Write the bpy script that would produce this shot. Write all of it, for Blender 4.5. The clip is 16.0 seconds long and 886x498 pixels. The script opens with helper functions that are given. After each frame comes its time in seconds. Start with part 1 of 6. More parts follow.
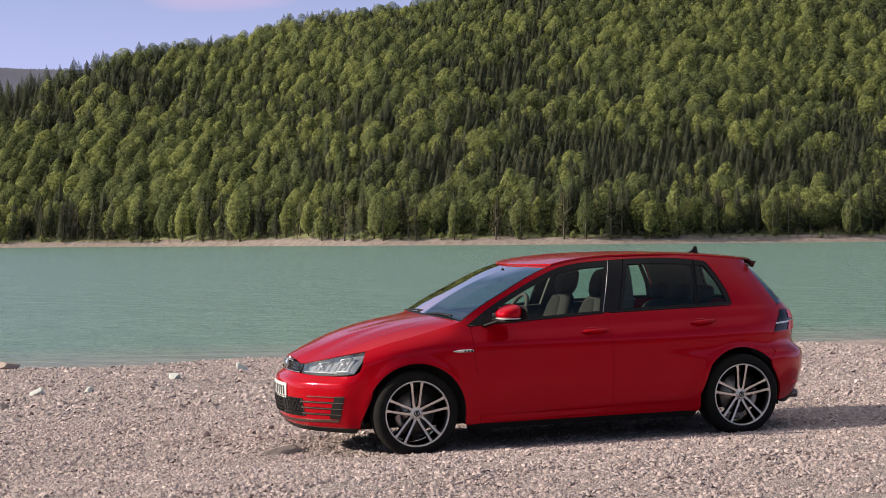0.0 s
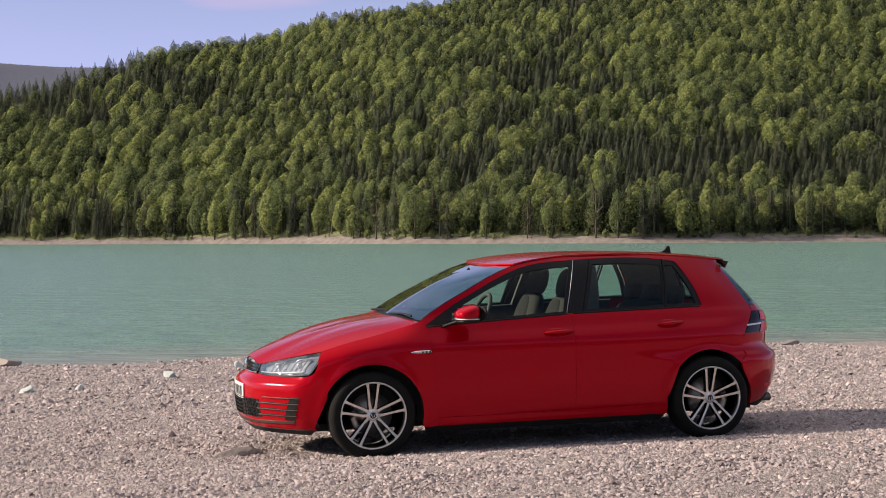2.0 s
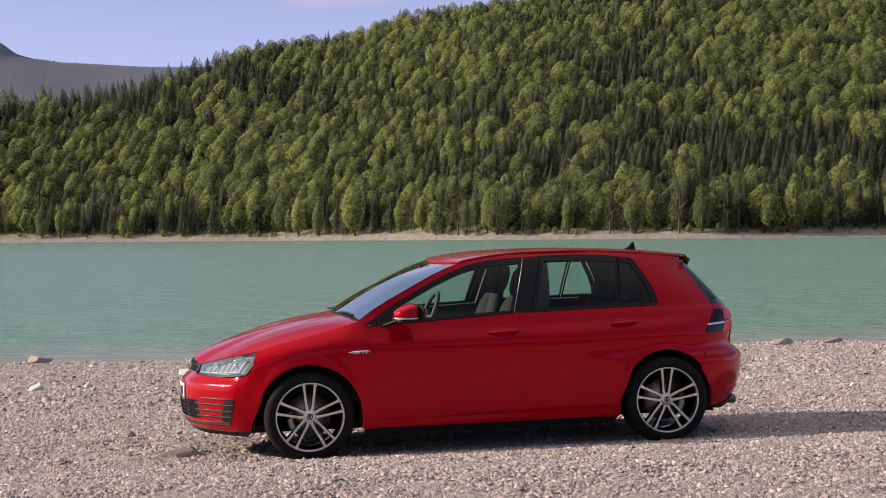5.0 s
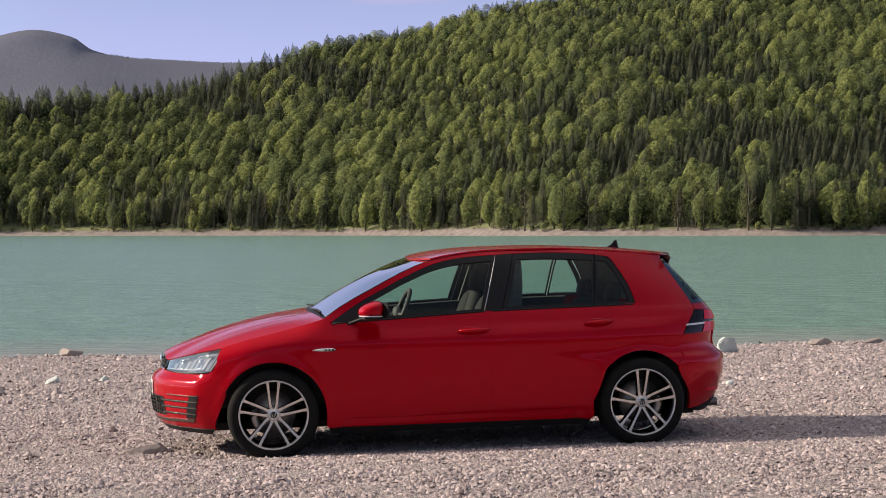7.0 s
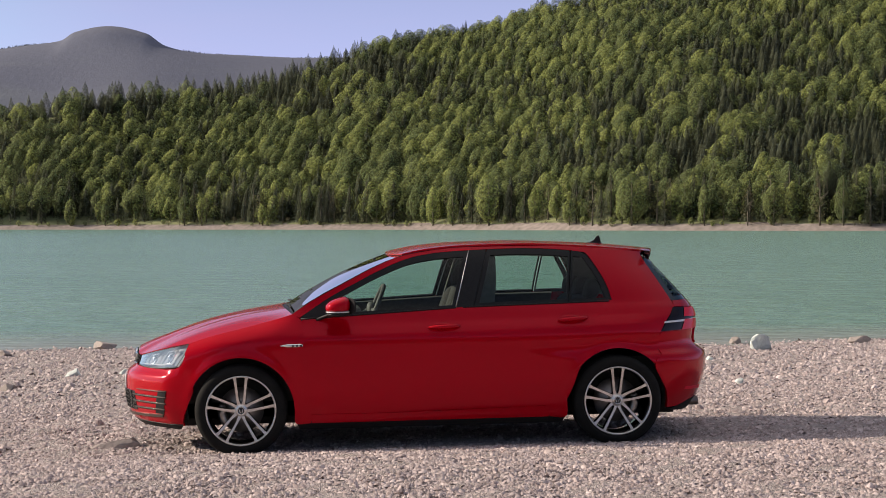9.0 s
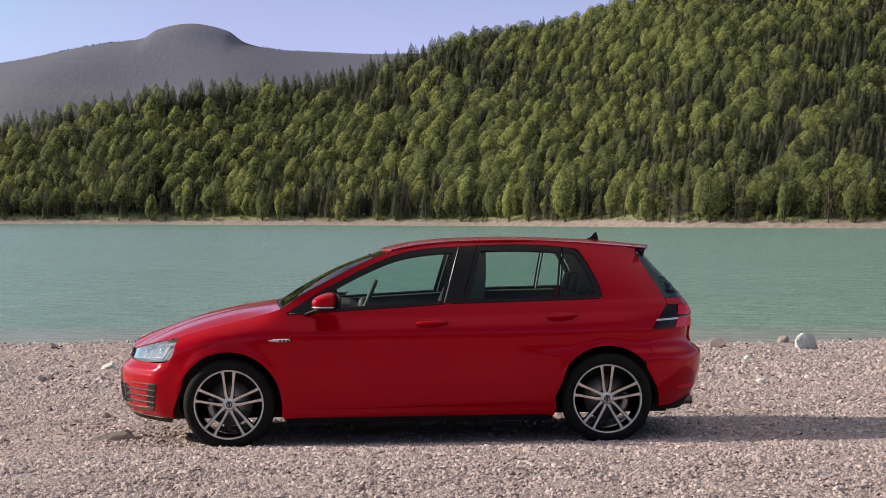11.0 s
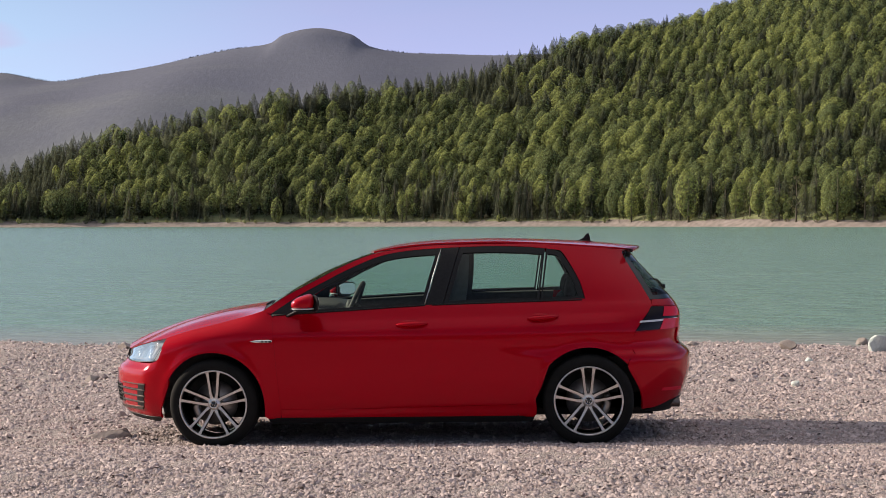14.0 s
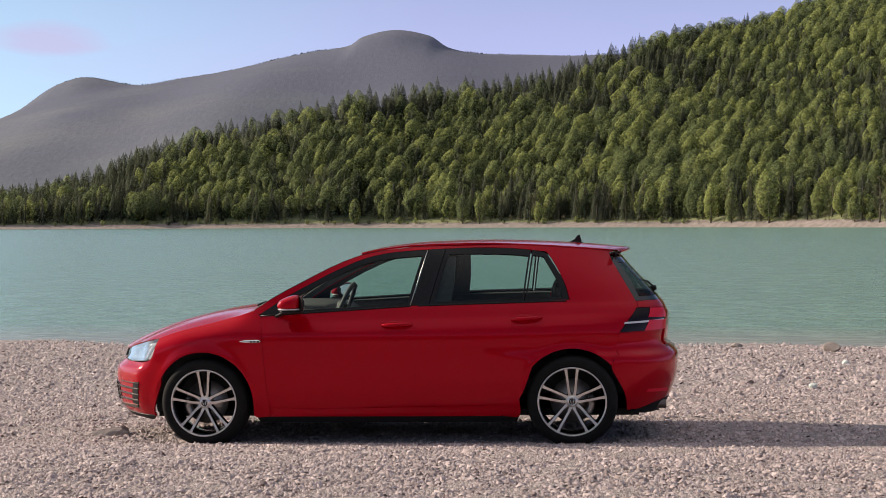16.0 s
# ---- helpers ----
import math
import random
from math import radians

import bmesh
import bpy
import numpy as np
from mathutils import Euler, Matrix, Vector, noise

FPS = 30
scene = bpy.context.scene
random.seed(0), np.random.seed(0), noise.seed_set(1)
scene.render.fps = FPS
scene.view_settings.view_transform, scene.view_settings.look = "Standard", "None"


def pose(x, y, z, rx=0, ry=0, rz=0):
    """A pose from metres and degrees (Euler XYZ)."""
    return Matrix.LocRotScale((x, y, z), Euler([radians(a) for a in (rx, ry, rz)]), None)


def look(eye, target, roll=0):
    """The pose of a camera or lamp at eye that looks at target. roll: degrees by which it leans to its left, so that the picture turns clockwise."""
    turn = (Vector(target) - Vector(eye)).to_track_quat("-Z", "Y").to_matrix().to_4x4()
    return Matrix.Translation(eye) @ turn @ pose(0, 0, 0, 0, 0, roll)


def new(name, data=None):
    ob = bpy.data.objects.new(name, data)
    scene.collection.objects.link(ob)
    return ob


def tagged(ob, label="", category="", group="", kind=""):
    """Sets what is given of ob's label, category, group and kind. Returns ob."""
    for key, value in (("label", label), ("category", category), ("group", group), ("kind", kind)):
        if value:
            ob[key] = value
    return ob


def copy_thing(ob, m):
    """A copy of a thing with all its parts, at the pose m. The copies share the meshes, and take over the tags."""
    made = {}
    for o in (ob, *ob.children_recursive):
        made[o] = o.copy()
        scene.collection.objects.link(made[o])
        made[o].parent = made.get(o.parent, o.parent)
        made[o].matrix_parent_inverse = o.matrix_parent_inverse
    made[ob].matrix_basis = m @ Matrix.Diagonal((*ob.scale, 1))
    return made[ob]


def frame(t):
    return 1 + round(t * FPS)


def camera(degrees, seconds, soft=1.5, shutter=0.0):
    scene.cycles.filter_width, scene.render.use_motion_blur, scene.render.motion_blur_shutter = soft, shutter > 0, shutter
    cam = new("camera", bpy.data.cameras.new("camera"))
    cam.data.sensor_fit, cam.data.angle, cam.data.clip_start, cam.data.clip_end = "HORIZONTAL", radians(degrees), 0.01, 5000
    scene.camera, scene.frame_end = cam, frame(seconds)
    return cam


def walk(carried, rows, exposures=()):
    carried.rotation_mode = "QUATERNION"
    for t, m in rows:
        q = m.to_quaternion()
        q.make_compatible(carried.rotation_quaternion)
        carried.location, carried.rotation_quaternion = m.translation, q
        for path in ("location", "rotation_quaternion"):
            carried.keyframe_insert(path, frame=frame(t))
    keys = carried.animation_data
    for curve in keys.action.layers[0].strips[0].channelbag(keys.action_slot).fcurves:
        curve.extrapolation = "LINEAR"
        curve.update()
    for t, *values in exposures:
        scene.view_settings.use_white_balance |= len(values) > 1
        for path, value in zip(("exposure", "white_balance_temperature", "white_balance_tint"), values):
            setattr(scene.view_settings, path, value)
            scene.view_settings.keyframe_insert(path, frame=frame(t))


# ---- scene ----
cam = camera(36.1, 16.0, soft=0.9)
PATH = [
    (0, (-2.589, -9.495, 1.551), (-2.027, -7.576, 1.535), -0.5),
    (0.5, (-2.467, -9.486, 1.552), (-1.914, -7.564, 1.536), -0.5),
    (1, (-2.329, -9.48, 1.551), (-1.786, -7.555, 1.535), -0.4),
    (1.5, (-2.187, -9.467, 1.553), (-1.657, -7.539, 1.535), -0.3),
    (2, (-2.015, -9.461, 1.55), (-1.5, -7.529, 1.532), -0.3),
    (2.5, (-1.836, -9.46, 1.55), (-1.338, -7.523, 1.53), -0.4),
    (3, (-1.653, -9.463, 1.552), (-1.173, -7.522, 1.532), -0.3),
    (3.5, (-1.474, -9.46, 1.55), (-1.011, -7.514, 1.531), -0.3),
    (4, (-1.276, -9.449, 1.552), (-0.836, -7.498, 1.533), -0.3),
    (4.2, (-1.211, -9.454, 1.55), (-0.78, -7.501, 1.53), -0.4),
    (6.5, (-0.405, -9.398, 1.552), (-0.087, -7.424, 1.525), -0.2),
    (7, (-0.221, -9.395, 1.554), (0.073, -7.417, 1.525), -0.2),
    (7.5, (-0.044, -9.385, 1.555), (0.226, -7.403, 1.524), -0.2),
    (8, (0.129, -9.391, 1.558), (0.371, -7.406, 1.525), -0.2),
    (8.5, (0.295, -9.369, 1.557), (0.513, -7.382, 1.522), -0.1),
    (9, (0.479, -9.363, 1.557), (0.672, -7.373, 1.52), -0.1),
    (11.3, (1.191, -9.388, 1.556), (1.255, -7.39, 1.513), 0.0),
    (11.5, (1.254, -9.383, 1.559), (1.308, -7.384, 1.516), -0.1),
    (12, (1.426, -9.387, 1.557), (1.45, -7.388, 1.514), -0.2),
    (12.5, (1.599, -9.39, 1.556), (1.594, -7.39, 1.513), -0.2),
    (13, (1.78, -9.401, 1.558), (1.74, -7.401, 1.515), -0.2),
    (13.5, (1.936, -9.413, 1.561), (1.865, -7.414, 1.518), -0.2),
    (14, (2.106, -9.417, 1.561), (2.003, -7.421, 1.52), -0.2),
    (14.5, (2.27, -9.433, 1.563), (2.14, -7.438, 1.523), -0.2),
    (15, (2.447, -9.455, 1.565), (2.292, -7.462, 1.525), -0.2),
    (15.5, (2.602, -9.455, 1.564), (2.419, -7.464, 1.524), -0.2),
    (16, (2.773, -9.454, 1.563), (2.554, -7.467, 1.524), -0.3),
]
walk(cam, [(t, look(eye, target, roll)) for t, eye, target, roll in PATH], [(0, 0.32, 6680, 10), (16, 0.32, 6680, 10)])

# ---- world and sun ----
SUN = Vector((-1.0, 0.22, 0.46)).normalized()          # towards the sun
world = bpy.data.worlds.new("world")
scene.world = world
world.use_nodes = True
wn, wl = world.node_tree.nodes, world.node_tree.links
wn.clear()
sky = wn.new("ShaderNodeTexSky")
sky.sky_type, sky.sun_disc = "NISHITA", False
sky.sun_elevation = math.asin(SUN.z)
sky.sun_rotation = math.atan2(SUN.x, SUN.y)
sky.air_density, sky.dust_density, sky.ozone_density = 1.0, 0.6, 3.0
# thin high cloud over the whole sky
co = wn.new("ShaderNodeTexCoord")
mp = wn.new("ShaderNodeMapping")
mp.inputs["Scale"].default_value = (1.6, 1.6, 9.0)
cl = wn.new("ShaderNodeTexNoise")
cl.inputs["Scale"].default_value, cl.inputs["Detail"].default_value, cl.inputs["Roughness"].default_value = 2.2, 6.0, 0.5
ramp = wn.new("ShaderNodeValToRGB")
ramp.color_ramp.elements[0].position, ramp.color_ramp.elements[1].position = 0.5, 0.74
mixc = wn.new("ShaderNodeMix")
mixc.data_type = "RGBA"
mixc.inputs[7].default_value = (7.6, 6.3, 9.6, 1)
fac = wn.new("ShaderNodeMath")
fac.operation = "MULTIPLY_ADD"
fac.inputs[1].default_value, fac.inputs[2].default_value = 0.16, 0.0
bg = wn.new("ShaderNodeBackground")
bg.inputs["Strength"].default_value = 0.066
out = wn.new("ShaderNodeOutputWorld")
wl.new(co.outputs["Generated"], mp.inputs["Vector"])
wl.new(mp.outputs[0], cl.inputs["Vector"])
wl.new(cl.outputs["Fac"], ramp.inputs[0])
wl.new(ramp.outputs[0], fac.inputs[0])
# lavender haze that thickens towards the horizon
sepz = wn.new("ShaderNodeSeparateXYZ")
hz = wn.new("ShaderNodeMapRange")
hz.inputs[1].default_value, hz.inputs[2].default_value, hz.inputs[3].default_value, hz.inputs[4].default_value = 0.0, 0.33, 0.92, 0.0
mixh = wn.new("ShaderNodeMix")
mixh.data_type = "RGBA"
# paler and bluer towards the sun
side = wn.new("ShaderNodeMapRange")
side.inputs[1].default_value, side.inputs[2].default_value, side.inputs[3].default_value, side.inputs[4].default_value = -0.42, -0.12, 0.0, 1.0
tint = wn.new("ShaderNodeMix")
tint.data_type = "RGBA"
tint.inputs[6].default_value, tint.inputs[7].default_value = (8.2, 11.8, 17.0, 1), (8.2, 8.5, 15.4, 1)
wl.new(co.outputs["Generated"], sepz.inputs[0])
wl.new(sepz.outputs["Z"], hz.inputs[0])
wl.new(sepz.outputs["X"], side.inputs[0])
wl.new(side.outputs[0], tint.inputs[0])
wl.new(tint.outputs[2], mixh.inputs[7])
wl.new(hz.outputs[0], mixh.inputs[0])
wl.new(sky.outputs[0], mixh.inputs[6])
# a thin white veil over the upper sky
up = wn.new("ShaderNodeMapRange")
up.inputs[1].default_value, up.inputs[2].default_value, up.inputs[3].default_value, up.inputs[4].default_value = 0.5, 0.85, 0.0, 0.9
veil = wn.new("ShaderNodeMix")
veil.data_type = "RGBA"
veil.inputs[7].default_value = (8.6, 8.3, 8.4, 1)
wl.new(sepz.outputs["Z"], up.inputs[0])
wl.new(up.outputs[0], veil.inputs[0])
wl.new(mixh.outputs[2], veil.inputs[6])
wl.new(veil.outputs[2], mixc.inputs[6])
wl.new(mixc.outputs[2], bg.inputs[0])
wl.new(bg.outputs[0], out.inputs[0])


def sky_math(kind, a, b=0.0):
    """A maths node in the sky, from sockets or numbers."""
    n = wn.new("ShaderNodeMath")
    n.operation = kind
    for socket, v in ((n.inputs[0], a), (n.inputs[1], b)):
        if isinstance(v, (int, float)):
            socket.default_value = v
        else:
            wl.new(v, socket)
    return n.outputs[0]


# two small rosy clouds: bearing, height above the horizon, half width, half height (degrees), density
bearing_sky = sky_math("ARCTAN2", sepz.outputs["X"], sepz.outputs["Y"])
height_sky = sky_math("ARCSINE", sepz.outputs["Z"])
cover = fac.outputs[0]
for az, el, wide, tall, dense in ((7.4, 10.2, 4.0, 0.95, 1.0), (1.2, 10.6, 1.8, 0.6, 0.5), (-22.6, 7.6, 2.6, 0.75, 0.75)):
    u = sky_math("MULTIPLY", sky_math("SUBTRACT", bearing_sky, radians(az)), 1 / radians(wide))
    v = sky_math("MULTIPLY", sky_math("SUBTRACT", height_sky, radians(el)), 1 / radians(tall))
    puff = sky_math("SUBTRACT", 1.15, sky_math("ADD", sky_math("MULTIPLY", u, u), sky_math("MULTIPLY", v, v)))
    puff = sky_math("ADD", puff, sky_math("MULTIPLY", sky_math("SUBTRACT", cl.outputs["Fac"], 0.5), 5.0))
    puff = sky_math("MULTIPLY", sky_math("MINIMUM", sky_math("MAXIMUM", puff, 0.0), 1.0), 0.75 * dense)
    cover = sky_math("MAXIMUM", cover, puff)
wl.new(cover, mixc.inputs[0])

sun_data = bpy.data.lights.new("sun", "SUN")
sun_data.energy, sun_data.angle, sun_data.color = 4.75, radians(0.8), (1.0, 0.87, 0.72)
sun = new("sun", sun_data)
sun.matrix_world = look(SUN * 100, (0, 0, 0))


# ---- materials ----
def material(name, base, rough=0.5, metal=0.0, spec=0.5, coat=0.0):
    m = bpy.data.materials.new(name)
    m.use_nodes = True
    b = m.node_tree.nodes["Principled BSDF"]
    b.inputs["Base Color"].default_value = (*base, 1)
    b.inputs["Roughness"].default_value = rough
    b.inputs["Metallic"].default_value = metal
    b.inputs["Specular IOR Level"].default_value = spec
    b.inputs["Coat Weight"].default_value = coat
    b.inputs["Coat Roughness"].default_value = 0.03
    return m


def bsdf(m):
    return m.node_tree.nodes["Principled BSDF"]


def node(m, kind, **values):
    n = m.node_tree.nodes.new(kind)
    for k, v in values.items():
        n.inputs[k.replace("_", " ")].default_value = v
    return n


def link(m, a, b):
    m.node_tree.links.new(a, b)


def blend(m, factor, a, b):
    """A colour mix node's output; a and b are colours or sockets."""
    n = m.node_tree.nodes.new("ShaderNodeMix")
    n.data_type = "RGBA"
    link(m, factor, n.inputs[0])
    for s, v in ((n.inputs[6], a), (n.inputs[7], b)):
        if isinstance(v, tuple):
            s.default_value = (*v, 1)
        else:
            link(m, v, s)
    return n.outputs[2]


def grained(name, a, b, scale, rough=0.6, bump=0.0, bscale=None, metal=0.0, spec=0.5, contrast=0.25):
    """Two tones mixed by a noise in object space, with bump of a second scale."""
    m = material(name, a, rough, metal, spec)
    tc = node(m, "ShaderNodeTexCoord")
    n1 = node(m, "ShaderNodeTexNoise", Scale=scale, Detail=5.0)
    r = node(m, "ShaderNodeMapRange")
    r.inputs[1].default_value, r.inputs[2].default_value = 0.5 - contrast, 0.5 + contrast
    link(m, tc.outputs["Object"], n1.inputs["Vector"])
    link(m, n1.outputs["Fac"], r.inputs[0])
    link(m, blend(m, r.outputs[0], a, b), bsdf(m).inputs["Base Color"])
    if bump:
        n2 = node(m, "ShaderNodeTexNoise", Scale=bscale or scale * 4, Detail=4.0)
        bp = node(m, "ShaderNodeBump", Strength=bump, Distance=0.01)
        link(m, tc.outputs["Object"], n2.inputs["Vector"])
        link(m, n2.outputs["Fac"], bp.inputs["Height"])
        link(m, bp.outputs[0], bsdf(m).inputs["Normal"])
    return m


def gravel_material():
    m = material("gravel", (0.42, 0.37, 0.35), 0.85, spec=0.3)
    tc = node(m, "ShaderNodeTexCoord")
    big = node(m, "ShaderNodeTexNoise", Scale=0.6, Detail=4.0)
    v = node(m, "ShaderNodeTexVoronoi", Scale=45.0)
    v2 = node(m, "ShaderNodeTexVoronoi", Scale=110.0)
    for n in (big, v, v2):
        link(m, tc.outputs["Object"], n.inputs["Vector"])
    sep = node(m, "ShaderNodeSeparateColor")
    link(m, v.outputs["Color"], sep.inputs[0])
    c1 = blend(m, sep.outputs[0], (0.24, 0.20, 0.185), (0.60, 0.52, 0.50))
    c2 = blend(m, big.outputs["Fac"], (0.36, 0.30, 0.28), (0.54, 0.47, 0.45))
    half = node(m, "ShaderNodeValue")
    half.outputs[0].default_value = 0.45
    link(m, blend(m, half.outputs[0], c1, c2), bsdf(m).inputs["Base Color"])
    add = node(m, "ShaderNodeMath")
    link(m, v.outputs["Distance"], add.inputs[0])
    link(m, v2.outputs["Distance"], add.inputs[1])
    bp = node(m, "ShaderNodeBump", Strength=0.9, Distance=0.02)
    bp.invert = True
    link(m, add.outputs[0], bp.inputs["Height"])
    link(m, bp.outputs[0], bsdf(m).inputs["Normal"])
    return m


def stone_material(name, lo, hi):
    """Pebbles and rocks: each loose piece has its own tone."""
    m = material(name, lo, 0.8, spec=0.35)
    g = node(m, "ShaderNodeNewGeometry")
    oi = node(m, "ShaderNodeObjectInfo")
    add = node(m, "ShaderNodeMath")
    fr = node(m, "ShaderNodeMath")
    fr.operation = "FRACT"
    link(m, g.outputs["Random Per Island"], add.inputs[0])
    link(m, oi.outputs["Random"], add.inputs[1])
    link(m, add.outputs[0], fr.inputs[0])
    tc = node(m, "ShaderNodeTexCoord")
    n = node(m, "ShaderNodeTexNoise", Scale=30.0, Detail=5.0)
    link(m, tc.outputs["Object"], n.inputs["Vector"])
    c = blend(m, fr.outputs[0], lo, hi)
    dark = tuple(0.6 * v for v in lo)
    r = node(m, "ShaderNodeMapRange")
    r.inputs[1].default_value, r.inputs[2].default_value, r.inputs[3].default_value, r.inputs[4].default_value = 0.3, 0.75, 0.0, 0.5
    link(m, n.outputs["Fac"], r.inputs[0])
    link(m, blend(m, r.outputs[0], c, dark), bsdf(m).inputs["Base Color"])
    bp = node(m, "ShaderNodeBump", Strength=0.35, Distance=0.01)
    link(m, n.outputs["Fac"], bp.inputs["Height"])
    link(m, bp.outputs[0], bsdf(m).inputs["Normal"])
    return m


def water_material():
    m = material("lake_water", (0.12, 0.27, 0.21), 0.22, spec=0.5)
    bsdf(m).inputs["IOR"].default_value = 1.33
    tc = node(m, "ShaderNodeTexCoord")
    heights = []
    for scale, sx, sy in ((1.0, 0.55, 1.6), (3.6, 0.7, 1.7), (0.06, 0.35, 1.0)):
        mpn = node(m, "ShaderNodeMapping", Scale=(sx, sy, 1.0))
        n = node(m, "ShaderNodeTexNoise", Scale=scale, Detail=4.0, Roughness=0.55)
        link(m, tc.outputs["Object"], mpn.inputs["Vector"])
        link(m, mpn.outputs[0], n.inputs["Vector"])
        heights.append(n)
    bp = node(m, "ShaderNodeBump", Strength=0.9, Distance=0.32)
    link(m, heights[0].outputs["Fac"], bp.inputs["Height"])
    bp2 = node(m, "ShaderNodeBump", Strength=0.7, Distance=0.05)
    link(m, heights[1].outputs["Fac"], bp2.inputs["Height"])
    link(m, bp.outputs[0], bp2.inputs["Normal"])
    link(m, bp2.outputs[0], bsdf(m).inputs["Normal"])
    deep = blend(m, heights[2].outputs["Fac"], (0.168, 0.285, 0.232), (0.222, 0.352, 0.295))
    # the gravel bed shows through the shallow edge
    sep = node(m, "ShaderNodeSeparateXYZ")
    link(m, tc.outputs["Object"], sep.inputs[0])
    shallow = node(m, "ShaderNodeMapRange")
    shallow.inputs[1].default_value, shallow.inputs[2].default_value, shallow.inputs[3].default_value, shallow.inputs[4].default_value = 15.6, 20.5, 0.8, 0.0
    link(m, sep.outputs["Y"], shallow.inputs[0])
    link(m, blend(m, shallow.outputs[0], deep, (0.34, 0.33, 0.31)), bsdf(m).inputs["Base Color"])
    return m


def leaf_material(name, a, b, grain=0.9, see=0.5):
    """Foliage: the tone of a tree comes from its own number, that of a twig from a fine noise."""
    m = material(name, a, 0.75, spec=0.15)
    at = node(m, "ShaderNodeAttribute")
    at.attribute_name = "tone"
    oi = node(m, "ShaderNodeObjectInfo")
    add = node(m, "ShaderNodeMath")
    fr = node(m, "ShaderNodeMath")
    fr.operation = "FRACT"
    link(m, at.outputs["Fac"], add.inputs[0])
    link(m, oi.outputs["Random"], add.inputs[1])
    link(m, add.outputs[0], fr.inputs[0])
    base = blend(m, fr.outputs[0], a, b)
    geo = node(m, "ShaderNodeNewGeometry")
    fine = node(m, "ShaderNodeTexNoise", Scale=grain, Detail=3.0, Roughness=0.6)
    link(m, geo.outputs["Position"], fine.inputs["Vector"])
    r = node(m, "ShaderNodeMapRange")
    r.inputs[1].default_value, r.inputs[2].default_value, r.inputs[3].default_value, r.inputs[4].default_value = 0.35, 0.7, 0.0, 1.0
    link(m, fine.outputs["Fac"], r.inputs[0])
    dull = node(m, "ShaderNodeMix")
    dull.data_type, dull.blend_type = "RGBA", "MULTIPLY"
    dull.inputs[0].default_value = 1.0
    dull.inputs[7].default_value = (0.62, 0.66, 0.62, 1)
    link(m, base, dull.inputs[6])
    col = blend(m, r.outputs[0], dull.outputs[2], base)
    # leaves are shaded as a rounded crown
    rn = node(m, "ShaderNodeAttribute")
    rn.attribute_name = "round"
    vt = node(m, "ShaderNodeVectorTransform")
    vt.vector_type, vt.convert_from, vt.convert_to = "NORMAL", "OBJECT", "WORLD"
    link(m, rn.outputs["Vector"], vt.inputs[0])
    bp = node(m, "ShaderNodeBump", Strength=0.2, Distance=0.5)
    link(m, fine.outputs["Fac"], bp.inputs["Height"])
    link(m, vt.outputs[0], bp.inputs["Normal"])
    link(m, bp.outputs[0], bsdf(m).inputs["Normal"])
    link(m, col, bsdf(m).inputs["Base Color"])
    tr = node(m, "ShaderNodeBsdfTranslucent")
    link(m, col, tr.inputs["Color"])
    link(m, vt.outputs[0], tr.inputs["Normal"])
    mix = node(m, "ShaderNodeMixShader")
    mix.inputs[0].default_value = see
    link(m, bsdf(m).outputs[0], mix.inputs[1])
    link(m, tr.outputs[0], mix.inputs[2])
    # light filters through the gaps between the leaves of a clump
    gaps = node(m, "ShaderNodeBsdfTransparent")
    thin = node(m, "ShaderNodeMixShader")
    hole = node(m, "ShaderNodeMapRange")
    hole.inputs[1].default_value, hole.inputs[2].default_value, hole.inputs[3].default_value, hole.inputs[4].default_value = 0.4, 0.62, 0.85, 0.35
    link(m, fine.outputs["Fac"], hole.inputs[0])
    link(m, hole.outputs[0], thin.inputs[0])
    link(m, mix.outputs[0], thin.inputs[1])
    link(m, gaps.outputs[0], thin.inputs[2])
    link(m, thin.outputs[0], m.node_tree.nodes["Material Output"].inputs["Surface"])
    return m


